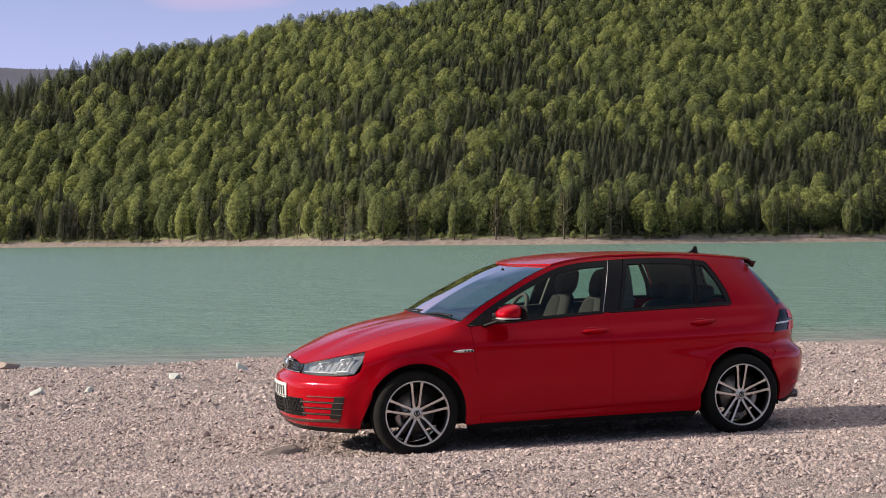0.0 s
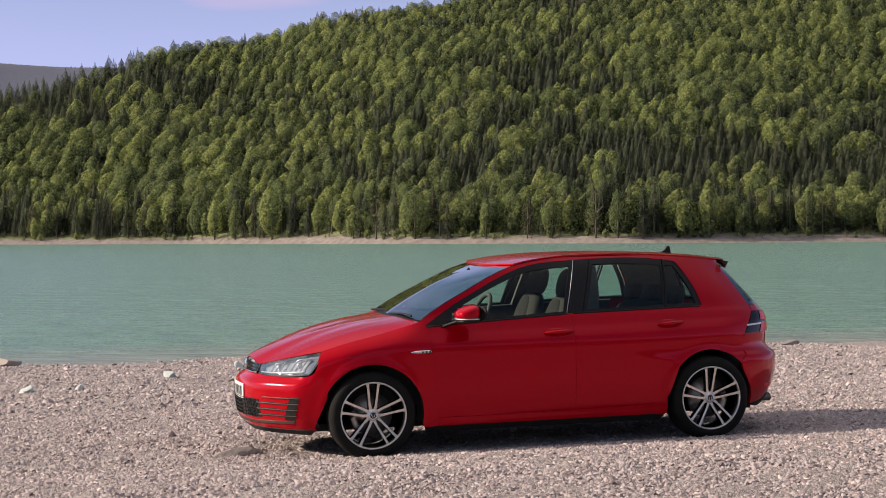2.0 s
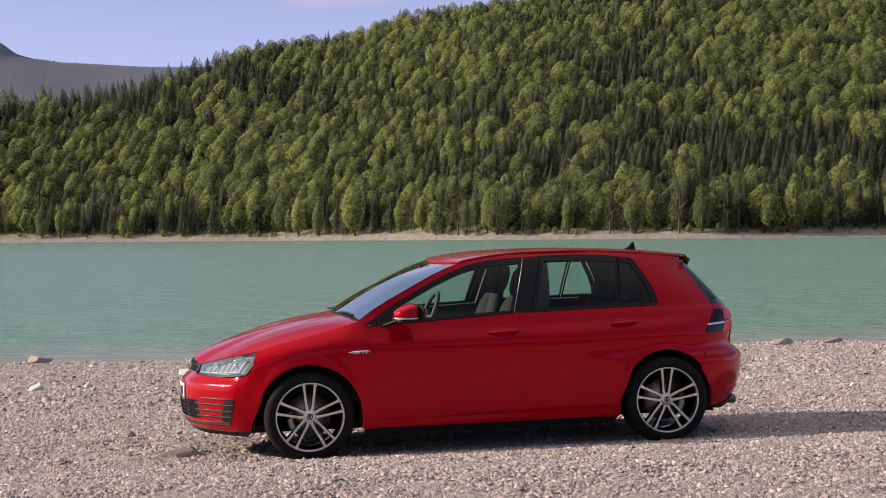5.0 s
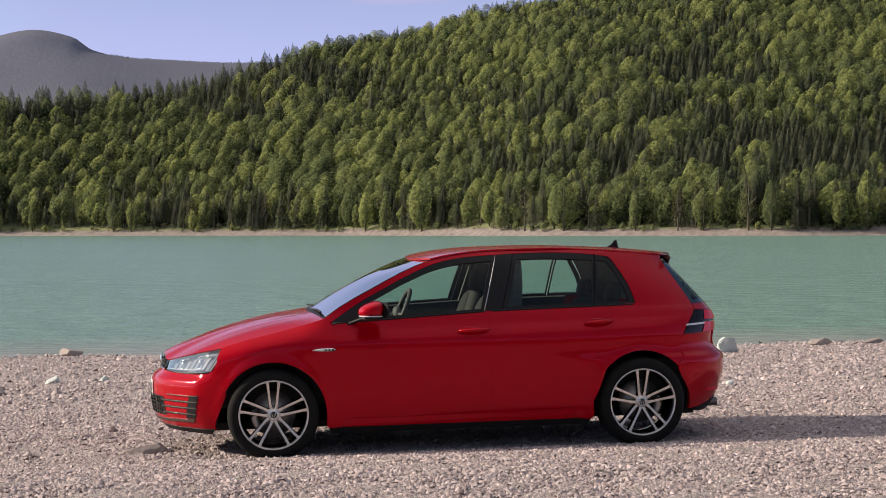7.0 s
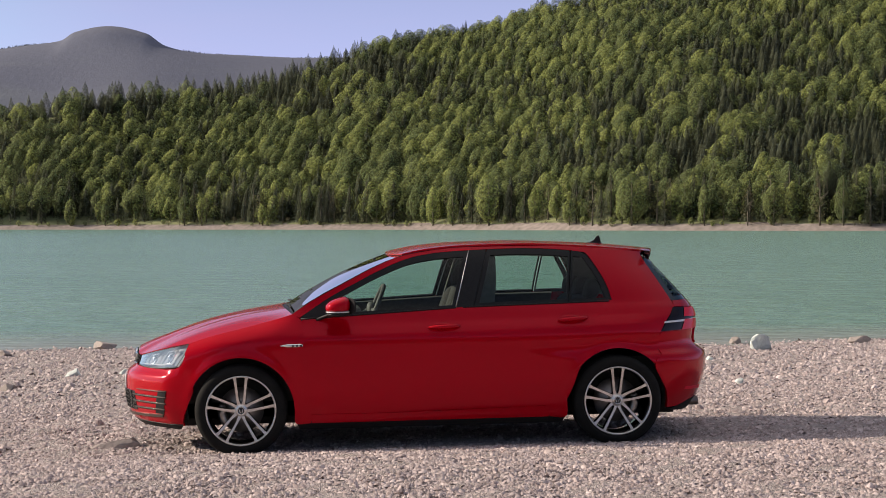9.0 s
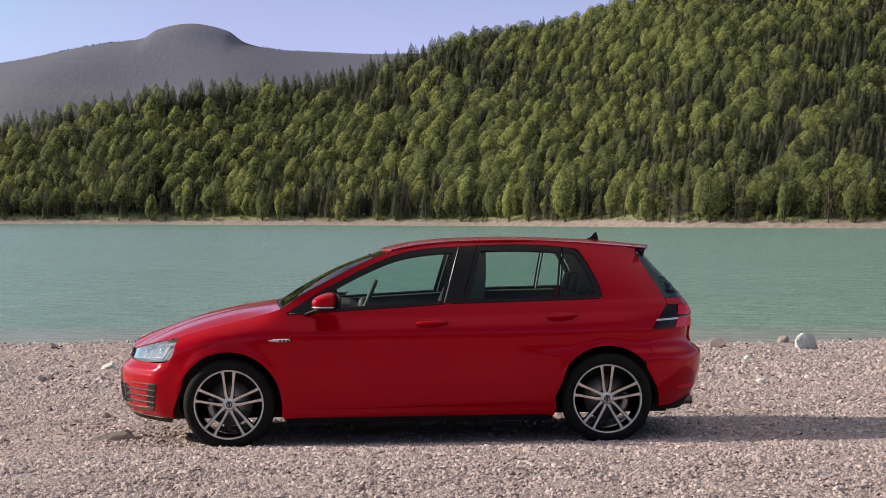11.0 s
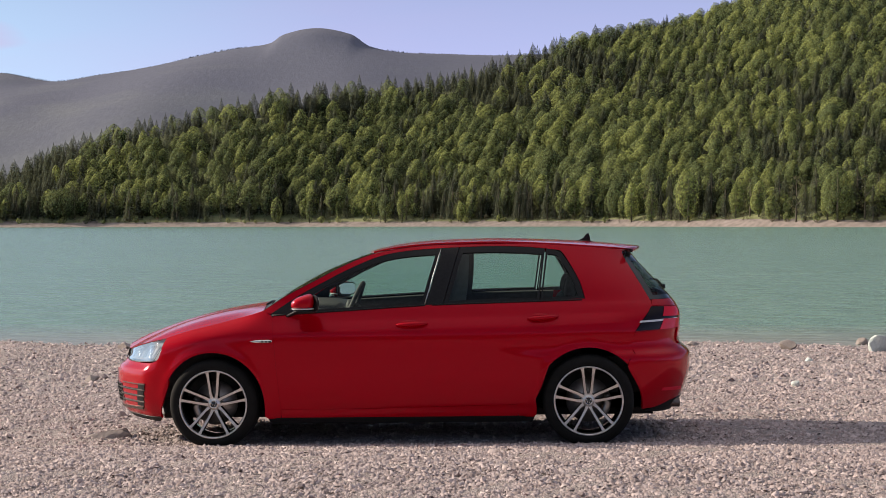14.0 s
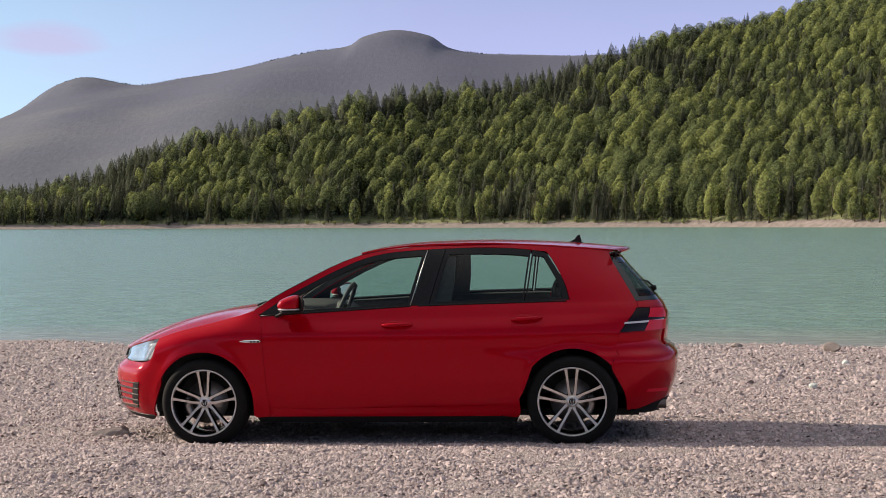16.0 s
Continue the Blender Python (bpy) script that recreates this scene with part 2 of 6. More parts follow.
def mountain_material():
    """Distant woods on a mountain: haze painted into their blue-grey, paler lower; tree by tree grain."""
    m = material("hazed_far_forest", (0.1, 0.1, 0.12), 1.0, spec=0.0)
    tc = node(m, "ShaderNodeTexCoord")
    big = node(m, "ShaderNodeTexNoise", Scale=0.006, Detail=5.0)
    grow = node(m, "ShaderNodeMapping", Scale=(1.0, 0.5, 0.55))
    fine = node(m, "ShaderNodeTexNoise", Scale=0.13, Detail=3.0, Roughness=0.7)
    link(m, tc.outputs["Object"], big.inputs["Vector"])
    link(m, tc.outputs["Object"], grow.inputs["Vector"])
    link(m, grow.outputs[0], fine.inputs["Vector"])
    sep = node(m, "ShaderNodeSeparateXYZ")
    link(m, tc.outputs["Object"], sep.inputs[0])
    # haze put into the colour: blue-grey above, paler towards the foot
    low = node(m, "ShaderNodeMapRange")
    low.inputs[1].default_value, low.inputs[2].default_value, low.inputs[3].default_value, low.inputs[4].default_value = 40.0, 300.0, 0.75, -0.25
    link(m, sep.outputs["Z"], low.inputs[0])
    mixed = node(m, "ShaderNodeMath")
    link(m, low.outputs[0], mixed.inputs[0])
    wide = node(m, "ShaderNodeMapRange")
    wide.inputs[1].default_value, wide.inputs[2].default_value, wide.inputs[3].default_value, wide.inputs[4].default_value = 0.35, 0.65, -0.2, 0.4
    link(m, big.outputs["Fac"], wide.inputs[0])
    link(m, wide.outputs[0], mixed.inputs[1])
    mixed.use_clamp = True
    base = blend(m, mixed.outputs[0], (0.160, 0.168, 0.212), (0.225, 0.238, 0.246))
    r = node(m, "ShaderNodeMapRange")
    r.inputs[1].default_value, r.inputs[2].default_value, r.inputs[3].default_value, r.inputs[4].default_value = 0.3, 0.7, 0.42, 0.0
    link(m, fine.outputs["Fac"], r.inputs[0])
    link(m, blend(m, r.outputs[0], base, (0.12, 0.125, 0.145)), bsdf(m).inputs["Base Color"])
    bp = node(m, "ShaderNodeBump", Strength=0.22, Distance=4.0)
    link(m, fine.outputs["Fac"], bp.inputs["Height"])
    link(m, bp.outputs[0], bsdf(m).inputs["Normal"])
    return m


GRAVEL = gravel_material()
PEBBLE = stone_material("pebble", (0.31, 0.246, 0.236), (0.70, 0.585, 0.575))
ROCK = stone_material("pale_rock", (0.57, 0.61, 0.58), (0.66, 0.70, 0.67))
BROWN_ROCK = stone_material("brown_rock", (0.30, 0.255, 0.23), (0.40, 0.34, 0.31))
FOREST_FLOOR = grained("forest_floor", (0.16, 0.175, 0.085), (0.23, 0.24, 0.11), 0.08, 0.9)
BACK_WOODS = grained("dense_woods", (0.03, 0.038, 0.022), (0.06, 0.07, 0.035), 0.05, 0.95)
FAR_SHORE = grained("shore_gravel", (0.17, 0.14, 0.125), (0.33, 0.275, 0.25), 0.5, 0.9, contrast=0.22)
WATER = water_material()
DECIDUOUS = leaf_material("deciduous_leaves", (0.190, 0.232, 0.105), (0.420, 0.468, 0.165))
CONIFER = leaf_material("conifer_needles", (0.112, 0.126, 0.094), (0.182, 0.202, 0.132), 1.0)
BUDDING = leaf_material("budding_twigs", (0.23, 0.20, 0.13), (0.28, 0.245, 0.15), 1.6)
BARK = grained("bark", (0.10, 0.08, 0.06), (0.18, 0.15, 0.12), 3.0, 0.9)
# the mountain's trees: distance haze is painted into these blue-grey tones
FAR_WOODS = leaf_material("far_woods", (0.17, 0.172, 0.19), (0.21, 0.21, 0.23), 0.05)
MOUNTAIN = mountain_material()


# ---- mesh helpers ----
def mesh_object(name, verts, faces, mat, smooth=False):
    me = bpy.data.meshes.new(name)
    me.from_pydata([tuple(v) for v in verts], [], [tuple(f) for f in faces])
    me.materials.append(mat)
    if smooth:
        me.shade_smooth()
    me.update()
    return new(name, me)


def raw_mesh(name, verts, tris, mats, tone=None, smooth=False, rounded=None):
    """A mesh from numpy arrays of corners and triangles."""
    me = bpy.data.meshes.new(name)
    me.vertices.add(len(verts))
    me.vertices.foreach_set("co", verts.astype(np.float32).ravel())
    me.loops.add(tris.size)
    me.loops.foreach_set("vertex_index", tris.astype(np.int32).ravel())
    me.polygons.add(len(tris))
    me.polygons.foreach_set("loop_start", np.arange(0, tris.size, tris.shape[1], dtype=np.int32))
    me.polygons.foreach_set("loop_total", np.full(len(tris), tris.shape[1], dtype=np.int32))
    for mat in mats:
        me.materials.append(mat)
    if tone is not None:
        me.attributes.new("tone", "FLOAT", "POINT").data.foreach_set("value", tone.astype(np.float32))
    if rounded is not None:
        me.attributes.new("round", "FLOAT_VECTOR", "POINT").data.foreach_set("vector", rounded.astype(np.float32).ravel())
    me.update(calc_edges=True)
    if smooth:
        me.shade_smooth()
    return me


# ---- terrain ----
def curve(xs, ys):
    """A smooth monotone curve through points."""
    xs, ys = np.array(xs, float), np.array(ys, float)
    h, d = np.diff(xs), np.diff(ys) / np.diff(xs)
    m = np.zeros(len(xs))
    for i in range(1, len(xs) - 1):
        if d[i - 1] * d[i] > 0:
            w1, w2 = 2 * h[i] + h[i - 1], h[i] + 2 * h[i - 1]
            m[i] = (w1 + w2) / (w1 / d[i - 1] + w2 / d[i])
    m[0], m[-1] = d[0], d[-1]

    def value(x):
        x = np.clip(np.asarray(x, float), xs[0], xs[-1])
        i = np.clip(np.searchsorted(xs, x) - 1, 0, len(h) - 1)
        t = (x - xs[i]) / h[i]
        return ((1 + 2 * t) * (1 - t) ** 2 * ys[i] + t * (1 - t) ** 2 * h[i] * m[i]
                + t * t * (3 - 2 * t) * ys[i + 1] + t * t * (t - 1) * h[i] * m[i + 1])
    return value


BEACH_Y = (-420, -260, -120, -70, -20, -6, -3, -1.5, -0.8, -0.2, 0.5, 1.5, 4.6, 7, 9.2, 11, 13.5, 15.75, 18, 22, 60)
BEACH_Z = (84, 52, 19, 1.5, 0.25, 0.06, 0.10, 0.125, 0.085, 0.02, -0.025, -0.06, -0.20, -0.33, -0.445, -0.505, -0.61, -0.70, -0.82, -1.05, -4.0)
SHORE_X = (-900, -340, -200, -100, -10, 38, 82, 100, 160, 260, 700)
SHORE_Y = (690, 640, 625, 600, 545, 510, 450, 420, 372, 352, 330)
RIDGE_X = (-900, -400, -330, -277, -255, -230, -203, -181, -153, -122, -100, -70, -34, -5, 21, 58, 110, 134, 191, 300, 420, 700)
RIDGE_Y = (770, 745, 730, 719, 715, 710, 705, 700, 696, 690, 697, 710, 715, 720, 735, 771, 813, 820, 830, 840, 850, 850)
RIDGE_Z = (1, 2, 9, 21, 27, 35.5, 42.5, 48, 54.5, 59, 61.5, 65, 72, 78, 87, 101, 117, 126, 143, 175, 200, 220)


def beach(x, y):
    """The height of the gravel beach and of the lake's bed."""
    z = np.interp(y, BEACH_Y, BEACH_Z) + 0.012 * np.clip(x - 1.3, -7, 7) * np.clip((14 - y) / 8, 0, 1)
    # the shore line wanders a little
    z = z + 0.014 * np.sin(0.55 * x + 0.6) * np.clip(y / 10, 0, 1) + 0.015 * np.sin(1.3 * x + 0.4 * y) * np.clip(y - 2, 0, 1)
    # two shallow ruts pressed by the wheels
    z = z - 0.018 * np.exp(-((y - 0.12) / 0.16) ** 2) - 0.02 * np.exp(-((y - 1.68) / 0.16) ** 2)
    return z


def hill(x, y):
    """The height of the wooded hill on the far side of the lake."""
    ys, yr, zr = np.interp(x, SHORE_X, SHORE_Y), np.interp(x, RIDGE_X, RIDGE_Y), np.interp(x, RIDGE_X, RIDGE_Z)
    u = np.clip((y - ys - 6) / (yr - ys - 6), 0, 1)
    up = 2.2 * np.clip((y - ys) / 6, 0, 1) + (zr - 2.2) * (0.72 * u + 0.28 * u * u * (3 - 2 * u))
    up = up + 2.0 * np.sin(x * 0.045 + y * 0.02) * np.clip(u * 4, 0, 1) * (1 - u)
    down = 0.55 * np.clip(y - yr, 0, None)
    return -0.75 + np.where(y < ys, np.clip((y - ys) * 0.25, -4, 0), up - down)


def height(x, y):
    return np.where(y < 60, beach(x, y), np.maximum(np.minimum(-4.0 + 0 * y, 0), hill(x, y)))


def terrain():
    xs = np.concatenate([np.arange(-900, -300, 50), np.arange(-300, -20, 8), np.arange(-20, -8, 1.5), np.arange(-8, 13, 0.15),
                         np.arange(13, 30, 1.5), np.arange(30, 380, 8), np.arange(380, 1001, 60)])
    near = np.concatenate([np.arange(-420, -80, 20), np.arange(-80, -12, 6), np.arange(-12, -4, 0.6), np.arange(-4, 3, 0.12), np.arange(3, 18, 0.25), np.arange(18, 60, 6), np.arange(60, 201, 20)])
    off = np.concatenate([np.arange(-140, -8, 33), [-6, -3, -1, 0, 1, 2, 3, 4.5, 6, 8, 11, 15], np.arange(20, 340, 10), np.arange(340, 800, 60), np.arange(1000, 4600, 400)])
    gx = np.tile(xs, (len(near) + len(off), 1))
    gy = np.concatenate([np.tile(near[:, None], (1, len(xs))), off[:, None] + np.interp(xs, SHORE_X, SHORE_Y)[None, :]])
    ys = gy[:, 0]
    gz = height(gx, gy)
    rough = np.random.default_rng(3).normal(0, 0.007, gz.shape)
    gz = gz + np.where(gy < 18, rough, 0)
    verts = np.stack([gx, gy, gz], -1).reshape(-1, 3)
    n, m = len(ys), len(xs)
    i = (np.arange(n - 1)[:, None] * m + np.arange(m - 1)[None, :]).ravel()
    quads = np.stack([i, i + 1, i + m + 1, i + m], 1)
    me = raw_mesh("ground", verts, quads, [GRAVEL, FAR_SHORE, FOREST_FLOOR, BACK_WOODS], smooth=True)
    cy, cx = verts[quads].mean(1)[:, 1], verts[quads].mean(1)[:, 0]
    far = cy - np.interp(cx, SHORE_X, SHORE_Y)
    me.polygons.foreach_set("material_index", np.where(cy < -75, 3, np.where(cy < 60, 0, np.where(far < 7, 1, 2))).astype(np.int32))
    return tagged(new("ground", me), "pale pinkish gravel beach running down to the lake, rising again as a wooded hill", "ground", kind="structure")


ground = terrain()
lake = mesh_object("water", [(-1500, 8, -0.70), (1500, 8, -0.70), (1500, 960, -0.70), (-1500, 960, -0.70)], [(0, 1, 2, 3)], WATER)
tagged(lake, "milky turquoise lake water with fine ripples", "lake", kind="structure")


def mountain(name, xs, zs, y0, depth, label):
    """A far wooded mountain with a given crest, as a solid ridge."""
    gx = np.arange(xs[0], xs[-1] + 1, 7.0)
    crest = curve(xs, zs)(gx)
    crest = crest + 2.0 * np.sin(gx * 0.021) * np.sin(gx * 0.0083 + 1)
    rng = np.random.default_rng(5)
    gentle = np.convolve(np.pad(crest, 40, mode="edge"), np.ones(81) / 81, mode="valid")
    level = np.convolve(np.pad(crest, 24, mode="edge"), np.ones(49) / 49, mode="valid")
    rows, verts = 26, []
    for k in range(rows):
        u = k / (rows - 1)
        z = (crest * u ** 12 + level * (u ** 2 - u ** 12) + gentle * (1 - u ** 2)) * u ** 0.8 + 5.0 * np.sin(gx * 0.009 + 4 * u) * np.sin(9 * u + gx * 0.004) * u * (1 - u) * 4
        z = z + 9.0 * np.sin(gx * 0.016 + 2.2 * u) * np.sin(gx * 0.0047 + 0.8) * np.sin(math.pi * u)
        verts.append(np.stack([gx, np.full(len(gx), y0 - depth * (1 - u)), z], -1))
    verts.append(np.stack([gx, np.full(len(gx), y0 + depth), gx * 0 - 5], -1))
    verts = np.concatenate(verts)
    m = len(gx)
    # the trees on its slope, as a fine cover of small cones
    n = 3000
    px = rng.uniform(-1500, 250, n)
    foot = np.stack([px, np.full(n, float(y0)), np.interp(px, gx, crest) - 1.0], 1)
    hgt, a0 = rng.uniform(0.8, 5.0, n) * (0.75 + 0.25 * np.sin(px * 0.02)) * np.where(np.abs(px + 350) < 120, 0.4, 1.0), rng.uniform(0, 6.28, n)
    ring = [np.stack([1.7 * np.cos(a0 + j * 1.571), 1.7 * np.sin(a0 + j * 1.571), 0 * a0 - 1.5], 1) for j in range(4)]
    tip = foot + np.stack([0 * hgt, 0 * hgt, hgt], 1)
    cone = np.stack([tip] + [foot + r for r in ring], 1).reshape(-1, 3)
    lean = np.stack([rng.normal(0, 0.12, n), rng.normal(-0.35, 0.12, n), np.full(n, 0.93)], 1)
    j = 5 * np.arange(n)
    tri = np.concatenate([np.stack([j, j + 1 + q, j + 1 + (q + 1) % 4], 1) for q in range(4)])
    tagged(new("far_woods", raw_mesh("far_woods", cone, tri, [FAR_WOODS], tone=np.repeat(rng.uniform(0, 1, n), 5), rounded=np.repeat(lean, 5, axis=0))), "woods covering the far mountain, haze painted in blue-grey", "forest", kind="stuff")
    i = (np.arange(rows)[:, None] * m + np.arange(m - 1)[None, :]).ravel()
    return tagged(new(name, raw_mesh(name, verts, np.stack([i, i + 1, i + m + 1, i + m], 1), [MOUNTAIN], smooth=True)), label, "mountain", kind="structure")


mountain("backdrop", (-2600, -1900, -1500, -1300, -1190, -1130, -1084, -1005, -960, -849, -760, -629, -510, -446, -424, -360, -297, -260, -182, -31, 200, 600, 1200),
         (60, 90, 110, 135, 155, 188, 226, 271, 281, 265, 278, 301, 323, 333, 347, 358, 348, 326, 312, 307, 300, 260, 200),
         2500, 900, "wooded mountain behind the lake, haze painted in blue-grey")


# ---- car: shape functions, in the car's own frame ----
# x runs back from the front axle, y is 0 on the centre line (the side towards the camera is negative), z is up from the tyres' foot.
half_width = curve((0.15, 0.19, 0.22, 0.27, 0.30, 0.36, 0.5, 0.62, 0.72, 0.78, 0.85, 0.92, 0.98, 1.0, 1.1, 1.2, 1.3, 1.35, 1.39, 1.42),
                   (0.80, 0.835, 0.857, 0.866, 0.874, 0.886, 0.898, 0.8995, 0.896, 0.889, 0.867, 0.836, 0.81, 0.80, 0.768, 0.733, 0.69, 0.663, 0.635, 0.605))
nose_x = curve((0.15, 0.19, 0.23, 0.30, 0.40, 0.50, 0.545, 0.575, 0.61, 0.66, 0.71, 0.80, 1.4),
               (-0.74, -0.79, -0.83, -0.858, -0.870, -0.872, -0.860, -0.822, -0.796, -0.778, -0.762, -0.752, -0.75))
tail_x = curve((0.2, 0.24, 0.30, 0.40, 0.50, 0.60, 0.625, 0.66, 0.72, 0.80, 0.88, 0.95, 1.0, 1.1, 1.2, 1.3, 1.36, 1.45),
               (3.26, 3.30, 3.335, 3.375, 3.40, 3.405, 3.395, 3.345, 3.33, 3.342, 3.345, 3.32, 3.285, 3.20, 3.11, 3.02, 2.98, 2.95))
NOSE_D = (0, 0.005, 0.015, 0.03, 0.05, 0.074, 0.1, 0.15, 0.22, 0.288, 0.346, 0.415, 0.5, 0.65, 0.85, 1.07, 1.5, 6)
NOSE_R = (0, 0.12, 0.22, 0.31, 0.385, 0.448, 0.505, 0.59, 0.69, 0.78, 0.845, 0.883, 0.915, 0.958, 0.985, 0.999, 1.0, 1.0)
TAIL_D = (0, 0.006, 0.02, 0.05, 0.1, 0.19, 0.26, 0.35, 0.5, 0.67, 0.9, 1.4, 6)
TAIL_R = (0, 0.26, 0.46, 0.58, 0.67, 0.765, 0.815, 0.865, 0.915, 0.945, 0.975, 1.0, 1.0)
nose_r, tail_r = curve(NOSE_D, NOSE_R), curve(TAIL_D, TAIL_R)
nose_side = curve((0.15, 0.3, 0.5, 0.8, 1.4), (-0.76, -0.85, -0.865, -0.80, -0.75))
fender_top = curve((-0.6, -0.345, -0.2, 0.0, 0.2, 0.36, 0.6), (0.69, 0.778, 0.824, 0.872, 0.922, 0.968, 1.1))
rail_top = curve((0.2, 0.36, 0.51, 0.73, 0.94, 1.13, 1.36, 1.6, 1.97, 2.38, 2.7, 3.0), (0.92, 0.976, 1.070, 1.183, 1.287, 1.357, 1.396, 1.413, 1.418, 1.40, 1.375, 1.345))
roof_mid = curve((1.0, 1.13, 1.34, 1.59, 1.96, 2.37, 2.7, 3.04), (1.334, 1.370, 1.407, 1.425, 1.431, 1.418, 1.397, 1.363))


def smooth(a, b, x):
    t = np.clip((x - a) / (b - a), 0, 1)
    return t * t * (3 - 2 * t)


def fuller(z):
    """The rear bumper's corners are squarer than the body above."""
    return 1.25 - 0.25 * smooth(0.56, 0.70, z)


def side_y(x, z):
    """Half the body's width at x and z."""
    near = nose_x(z) + (nose_side(z) - nose_x(z)) * smooth(-0.64, -0.36, x)
    y = half_width(z) * nose_r(x - near) * tail_r((tail_x(z) - x) * fuller(z))
    y = y - 0.04 * np.clip((z - fender_top(x) + 0.10) / 0.10, 0, 1) ** 2 * (1 - smooth(0.15, 0.42, x))
    crease = 0.80 + 0.018 * x
    above = z - crease
    y = y + 0.009 * np.clip(1 - np.where(above > 0, above / 0.07, -above / 0.13), 0, 1) * smooth(0.1, 0.5, x) * (1 - smooth(2.75, 3.0, x))
    # flared lips of the wheel arches
    for ax, r in ((0.0, 0.372), (2.631, 0.375)):
        q = np.hypot(x - ax, z - 0.315) - r
        y = y + 0.007 * np.exp(-(q / 0.035) ** 2) * (z > 0.2)
    return y


def on_side(p, lift=0.0):
    return (p[0], -(float(side_y(p[0], p[1])) + lift), p[1])


grid_d = np.linspace(0, 1, 500) ** 2 * 1.4
NOSE_S = np.concatenate([[0], np.cumsum(np.hypot(np.diff(grid_d), 0.89 * np.diff(nose_r(grid_d))))])
TAIL_S = np.concatenate([[0], np.cumsum(np.hypot(np.diff(grid_d), 0.89 * np.diff(tail_r(grid_d))))])


def nose_at(x, z):
    """The way round the nose, from the middle, to the place at x."""
    return (float(np.interp(x - nose_x(z), grid_d, NOSE_S)), z)


def nose_w(y, z):
    """The same, to the place that lies y from the middle."""
    return (float(np.interp(y / half_width(z), nose_r(grid_d), NOSE_S)), z)


def on_nose(p, lift=0.0):
    d = float(np.interp(p[0], NOSE_S, grid_d))
    x = float(nose_x(p[1])) + d
    y, flank = float(half_width(p[1]) * nose_r(d)), float(side_y(x, p[1]))
    y = y + (flank - y) * float(smooth(0.2, 0.4, d))
    k = min(1.0, d / 0.35)
    return (x - lift * (1 - k) - 0.3 * lift * k, -(y + lift * k), p[1])


def tail_at(x, z):
    return (float(np.interp((tail_x(z) - x) * fuller(z), grid_d, TAIL_S)), z)


def tail_w(y, z):
    return (float(np.interp(y / half_width(z), tail_r(grid_d), TAIL_S)), z)


def on_tail(p, lift=0.0):
    d = float(np.interp(p[0], TAIL_S, grid_d))
    x = float(tail_x(p[1])) - d / float(fuller(p[1]))
    y = float(side_y(x, p[1])) if d > 0.3 else float(half_width(p[1]) * tail_r(d))
    k = min(1.0, d / 0.3)
    return (x + lift * (1 - k), -(y + lift * k), p[1])


def flow(points, n, bend=True):
    """n points evenly along a line, or along a smooth curve, through the given ones."""
    p = np.array(points, float)
    if bend and len(p) > 2:
        q = np.vstack([2 * p[0] - p[1], p, 2 * p[-1] - p[-2]])
        dense = []
        for i in range(1, len(q) - 2):
            for t in np.linspace(0, 1, 14, endpoint=False):
                a, b, c, e = q[i - 1:i + 3]
                dense.append(0.5 * (2 * b + (c - a) * t + (2 * a - 5 * b + 4 * c - e) * t ** 2 + (3 * b - a - 3 * c + e) * t ** 3))
        p = np.vstack([dense, p[-1]])
    s = np.concatenate([[0], np.cumsum(np.linalg.norm(np.diff(p, axis=0), axis=1))])
    t = np.linspace(0, s[-1], n)
    return np.stack([np.interp(t, s, p[:, k]) for k in range(p.shape[1])], 1)


def patch(bottom, top, left, right, n=24, m=14, bend=True):
    """A grid of places between four curves. left and right run from bottom to top, bottom and top from left to right."""
    b, t, l, r = flow(bottom, n, bend), flow(top, n, bend), flow(left, m, bend), flow(right, m, bend)
    u, v = np.linspace(0, 1, n)[None, :, None], np.linspace(0, 1, m)[:, None, None]
    return ((1 - v) * b[None] + v * t[None] + (1 - u) * l[:, None] + u * r[:, None]
            - (1 - u) * (1 - v) * b[0] - u * (1 - v) * b[-1] - (1 - u) * v * t[0] - u * v * t[-1])


def lay(bm, grid, place, lift=0.0, other=False, depth=None):
    """Lays a grid of plan points on the body by place(); other: on the far side of the car."""
    n, m = grid.shape[0], grid.shape[1]
    vs = []
    for j in range(n):
        for i in range(m):
            x, y, z = place(grid[j, i], lift) if place else grid[j, i]
            vs.append(bm.verts.new((x, -y if other else y, z)))
    for j in range(n - 1):
        for i in range(m - 1):
            a, b, c, e = vs[j * m + i], vs[j * m + i + 1], vs[(j + 1) * m + i + 1], vs[(j + 1) * m + i]
            try:
                bm.faces.new((a, e, c, b) if other else (a, b, c, e))
            except ValueError:
                pass
    return bm


def sheet(grids, place, lift=0.0, sides="near", weld=True):
    """A bmesh from one or more grids: near, far or both sides of the car."""
    bm = bmesh.new()
    for g in grids:
        if sides in ("near", "both"):
            lay(bm, g, place, lift)
        if sides in ("far", "both"):
            lay(bm, g, place, lift, True)
    if weld:
        bmesh.ops.remove_doubles(bm, verts=bm.verts, dist=0.0012)
    bm.normal_update()
    heart = Vector((1.3, 0, 0.6))
    turned = [f for f in bm.faces if f.normal.dot(Vector(((f.calc_center_median() - heart).x * 0.35, (f.calc_center_median() - heart).y, (f.calc_center_median() - heart).z * 0.7))) < 0]
    bmesh.ops.reverse_faces(bm, faces=turned)
    return bm


